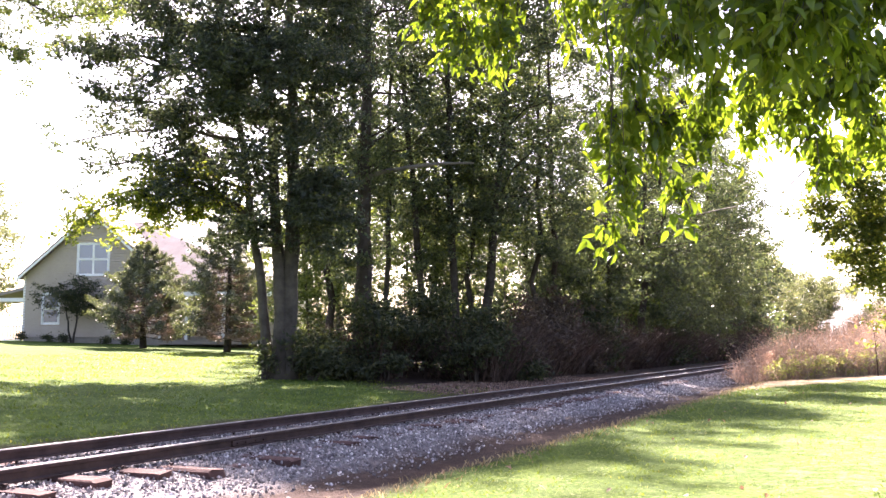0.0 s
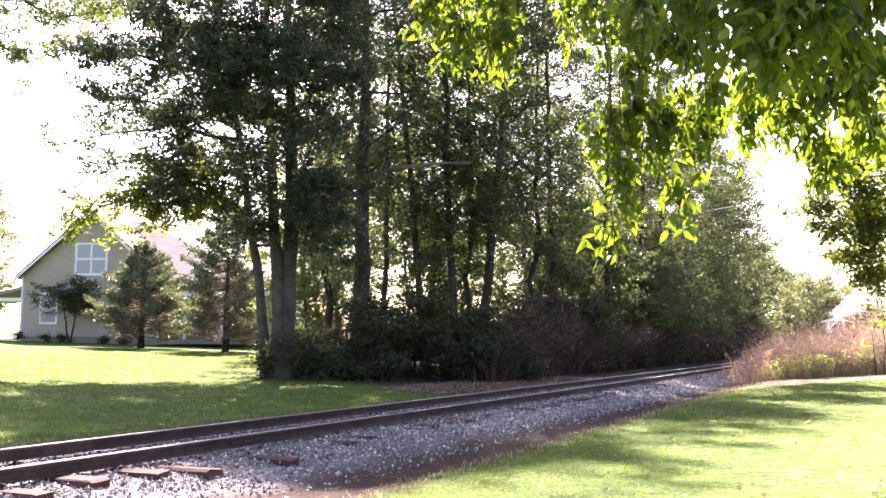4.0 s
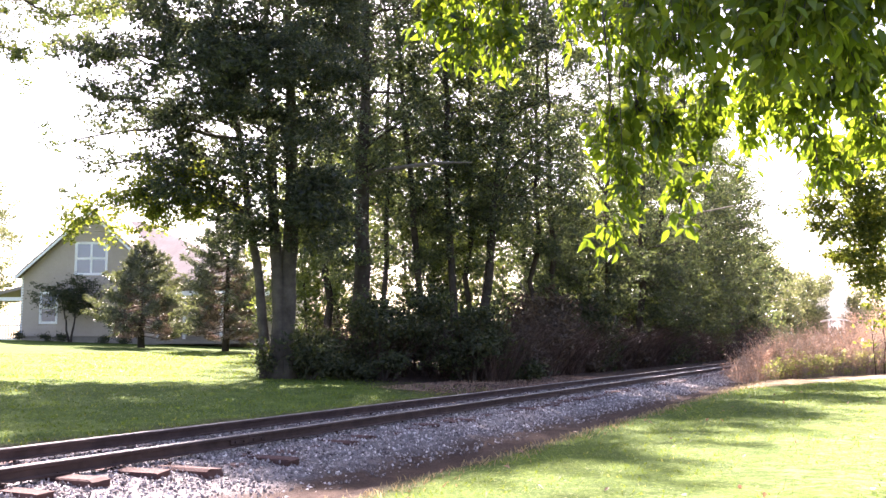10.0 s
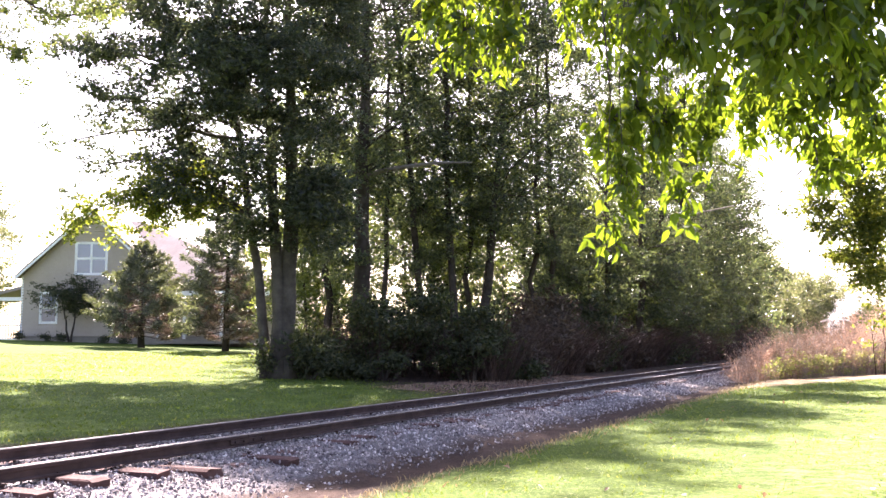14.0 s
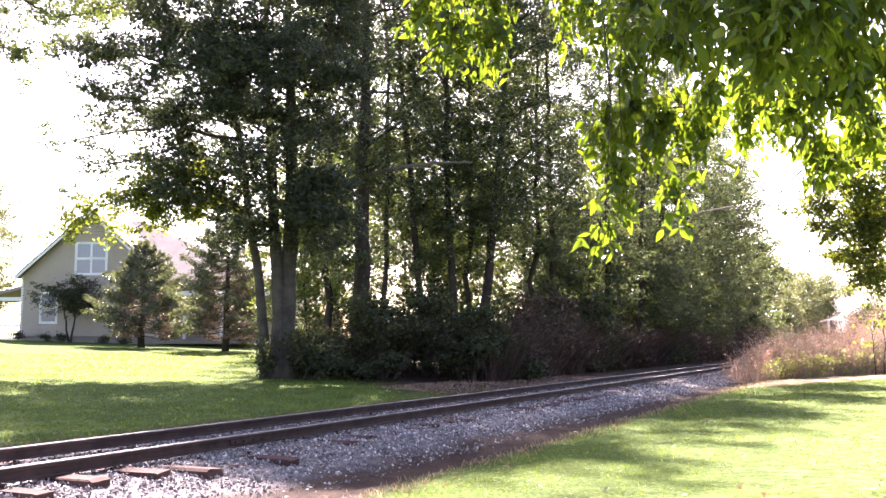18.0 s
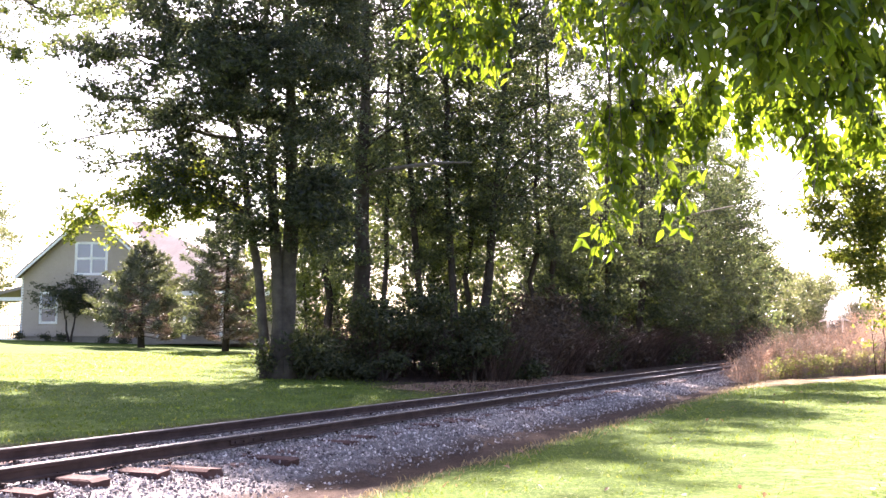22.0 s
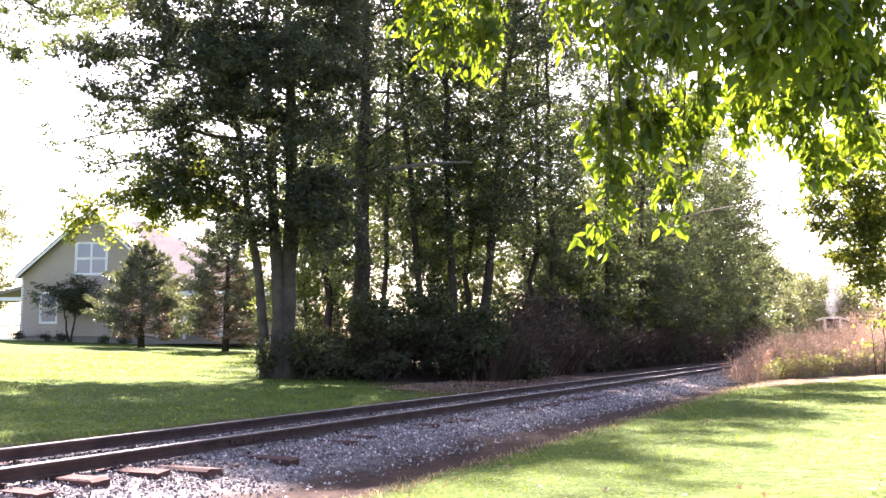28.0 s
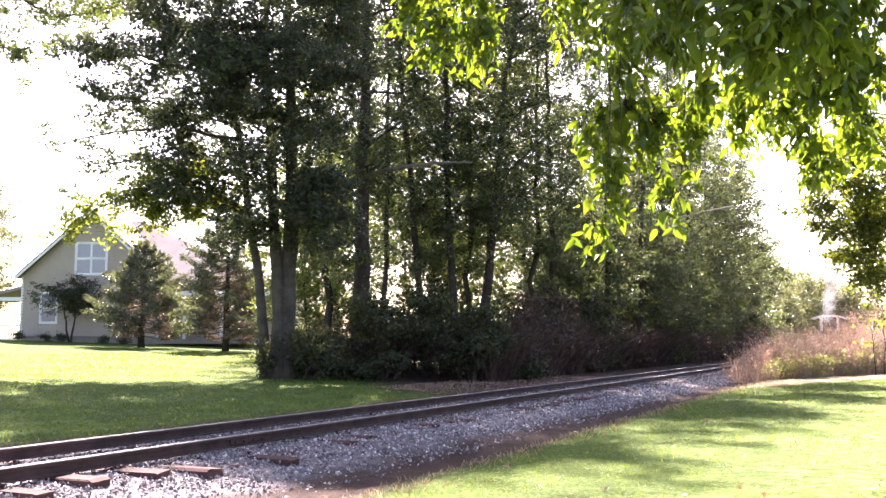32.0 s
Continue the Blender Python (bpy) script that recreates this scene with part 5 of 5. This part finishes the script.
def make_near_tree():
    x0, y0 = 5.4, 5.2
    z0 = float(ground_z(x0, y0))
    t = thing("hickory_tree", Matrix.Translation((x0, y0, z0)), "large hickory tree with bright green hanging boughs over the lawn", "tree")
    rng = np.random.default_rng(77)
    trunk = bend(rng, (0, 0, -0.2), (0.3, 0.2, 9.0), 9, 0.05)
    part("trunk", Geo().tube(trunk, [0.34, 0.26, 0.24, 0.22, 0.2, 0.17, 0.13, 0.09, 0.04], 14), t, material=BARK, smooth=True)
    made = []
    for k, (bx, by, bz, w, h, count) in enumerate(BOUGHS_LEFT + BOUGHS_SHADED + BOUGHS_RIGHT):
        rng = np.random.default_rng(700 + k)
        hang = np.array([bx - x0, by - y0, bz + 0.06 - z0])
        sway = 1.0 if bx < 0.7 else 0.75
        over = np.array([hang[0] + 0.15, hang[1] + 0.1, max(hang[2] + 1.3, 3.9)])
        limb_from = np.array([np.interp(over[2] - 0.2, trunk[:, 2], trunk[:, j]) for j in range(3)])
        way = np.concatenate([bend(rng, limb_from, over, 5, 0.08), bend(rng, over, hang, 4, 0.07)[1:]])
        part("limb", Geo().tube(way, [0.05, 0.04, 0.03, 0.02, 0.006, 0.004, 0.003, 0.002], 7), t, material=BARK, smooth=True)
        # the twigs of the bough hang from its limb's end
        twigs = Geo()
        spots = []
        n_tw = max(4, count // 14)
        for q in range(n_tw):
            u = rng.normal(size=3)
            u /= np.linalg.norm(u)
            end = u * rng.uniform(0.2, 1.0) ** 0.5 * np.array([w, w * 0.45, h]) + (0, 0, -h)
            p = bend(rng, (0, 0, 0), end, 6, 0.03)
            p[:, 2] += np.sin(np.linspace(0, math.pi, 6)) * 0.12
            twigs.tube(p, [0.004, 0.0035, 0.003, 0.0025, 0.002, 0.001], 5, False)
            for _ in range(count // n_tw):
                f = rng.uniform(0.12, 1.0) ** 0.55
                spots.append(np.array([np.interp(f, np.linspace(0, 1, 6), p[:, j]) for j in range(3)]) + rng.normal(size=3) * 0.04)
        bough = part("bough", twigs, t, material=BARK, smooth=True)
        bough.matrix_basis = Matrix.Translation(hang)
        spots = np.array(spots)
        verts, faces, base = [], [], 0
        single = set(rng.choice(len(spots), min(len(spots), 14), replace=False).tolist())
        for i, s in enumerate(spots):
            m = Matrix.Translation(s) @ Euler((rng.normal() * 0.5 - 0.95, rng.normal() * 0.6, rng.uniform(0, 2 * math.pi))).to_matrix().to_4x4() @ Matrix.Scale(rng.uniform(0.65, 1.2), 4)
            if i in single:
                leaf = part("leaf", LEAF_MESHES[i % 3], bough)
                leaf.matrix_basis = m
            else:
                v, f = LEAF_SHAPES[i % 3]
                mm = np.array(m)
                verts.append(v @ mm[:3, :3].T + mm[:3, 3])
                faces.append(f + base)
                base += len(v)
        part("foliage", pieces("foliage", np.concatenate(verts), np.concatenate(faces), HICKORY, True), bough, kind="stuff")
        made.append((bough, hang, sway))
    # bare twigs between the boughs
    for path in (((2.04, 6.60, 1.76), (1.77, 6.40, 1.69), (1.59, 6.30, 1.64), (1.47, 6.20, 1.56)),
                 ((2.95, 6.60, 2.47), (2.70, 6.70, 2.35), (2.57, 6.90, 2.22), (2.45, 7.00, 2.13)),
                 ((2.62, 6.60, 2.26), (2.64, 6.60, 2.06), (2.60, 6.60, 1.86)),
                 ((2.76, 7.20, 2.13), (2.65, 7.20, 2.02), (2.54, 7.20, 1.91))):
        part("twig", Geo().tube([Vector(p) - Vector((x0, y0, z0)) for p in path], [0.006, 0.005, 0.004, 0.0025][:len(path)], 6), t, "thin bare grey twig", PALE_BARK, True)
    # the upper crown over the lawn, out of view, added to cast shade
    cl = [(rng.uniform(-2.5, 2.5), rng.uniform(-1.5, 4.0), rng.uniform(6.0, 10.0), rng.uniform(0.6, 1.0)) for _ in range(26)]
    for c in cl:
        start = np.array([np.interp(c[2] - 1.5, trunk[:, 2], trunk[:, j]) for j in range(3)])
        part("limb", Geo().tube(bend(rng, start, c[:3], 5, 0.1), [0.07, 0.055, 0.04, 0.025, 0.01], 6), t, material=BARK, smooth=True)
    # Unseen lower clumps with limbs, added sunward to shade the boughs below.
    over = [(-4.7 + 0.32 * (k % 6), 1.15 + 0.42 * (k // 6), 4.55 + 0.18 * ((k * 5) % 3), 0.38) for k in range(24)]
    for c in over:
        start = np.array([np.interp(c[2] - 0.8, trunk[:, 2], trunk[:, j]) for j in range(3)])
        part("limb", Geo().tube(bend(rng, start, c[:3], 5, 0.1), [0.06, 0.05, 0.035, 0.02, 0.008], 6), t, material=BARK, smooth=True)
    v, f = clumps_leaves(rng, cl, 9000, 0.11, droop=0.4)
    v2, f2 = clumps_leaves(rng, over, 9500, 0.11, droop=0.4)
    v, f = np.concatenate([v, v2]), np.concatenate([f, f2 + len(v)])
    part("crown", pieces("crown", v, f, HICKORY), t)
    return made


SWAYING = make_near_tree()


# ---- what moves ----
def loco_place(y):
    """Where the engine's cab stands on the track, y metres before the camera."""
    return ((y * ST - OFF) / CT, y)


LOCO_ROWS = ((0, 118.0), (15, 117.7), (19, 117.0), (21, 116.0), (23, 114.8), (25, 113.0), (28, 110.2), (30, 107.2), (32, 104.0))


def loco_at(t):
    return float(np.interp(t, [r[0] for r in LOCO_ROWS], [r[1] for r in LOCO_ROWS]))


def motions():
    face = pose(0, 0, 0, 0, 0, 180 - math.degrees(TURN))
    walk(LOCO, [(t, Matrix.Translation((*loco_place(y), 0)) @ face) for t, y in LOCO_ROWS])
    for w, at, r in WHEELS:
        rows = []
        for k in range(0, 129):
            t = k * 0.25
            roll = (loco_at(0) - loco_at(t)) / CT / r
            rows.append((t, pose(*at, -math.degrees(roll))))
        walk(w, rows)
    # boughs: the wind's slow drift, with quicker swings on it
    gust_t = (0, 3, 6, 8, 9, 11, 13, 14.5, 16.5, 18, 20, 21.5, 24, 25, 28, 30, 32)
    gust_x = (-0.024, -0.012, 0.0, 0.047, 0.04, -0.016, -0.008, 0.024, 0.012, -0.063, -0.09, -0.05, -0.094, -0.086, -0.118, -0.133, -0.149)
    for k, (bough, hang, sway) in enumerate(SWAYING):
        rows = []
        for q in range(0, 65):
            t = q * 0.5
            drift = float(np.interp(t, gust_t, gust_x)) * (1.0 if sway > 0.9 else 0.42)
            swing = 0.6 * math.sin(t * 2.3 + k * 0.9) + 0.4 * math.sin(t * 4.1 + k * 2.1)
            nod = 0.5 * math.sin(t * 1.9 + k * 1.3) + 0.4 * math.sin(t * 3.3 + k)
            rows.append((t, Matrix.Translation(hang + np.array((drift, 0, 0.1 * abs(drift)))) @ pose(0, 0, 0, 1.0 * sway * nod, -18 * drift - 0.8 * sway * swing, 1.2 * swing)))
        walk(bough, rows)
    # steam rises from the chimney and drifts off, leaning less as the engine starts
    rng = random.Random(12)
    t0 = -4.0
    k = 0
    while t0 < 32:
        thin = t0 > 21.5
        ob = new("steam_puff", (THIN if thin else THICK)[k % 4])
        tagged(ob, "thin rising wisp of grey steam" if thin else "dense white steam puff over the locomotive", "steam", "steam plume", "stuff")
        lean = float(np.interp(t0, (0, 4.5, 6.3, 8.5, 10.5, 16, 19, 21, 24, 32), (1.35, 1.3, 0.25, 0.3, 1.2, 1.2, 0.9, 0.45, 0.12, 0.1)))
        j1, j2, spin = rng.uniform(-0.3, 0.3), rng.uniform(-0.25, 0.25), rng.uniform(0, 360)
        rows = []
        born = max(t0, 0.0)
        stops = sorted({0.0, 32.0, *(min(max(t0 + u, 0.0), 32.0) for u in (0, 0.8, 1.6, 2.6, 4.0, 6.0, 9.0, 14.0))})
        for t in stops:
            age = max(t - t0, 0.0)
            cx, cy = loco_place(loco_at(min(max(t, 0), max(t0, 0))) if age > 0 else loco_at(t))
            fx, fy = cx - ST * 2.65, cy - CT * 2.65
            rise = 0.3 if age <= 0 else 2.7 + 1.9 * age ** 0.85
            side = lean * (0.6 * age + 0.34 * age * age) if age < 4 else lean * (7.84 + 2.8 * (age - 4))
            rows.append((t, pose(fx + side + j1 * min(age, 1), fy + 0.3 * side, rise + j2 * min(age, 1), 0, 0, spin + age * 10)))
        walk(ob, rows)
        t0 += 0.42 if not thin else 0.5
        k += 1


motions()
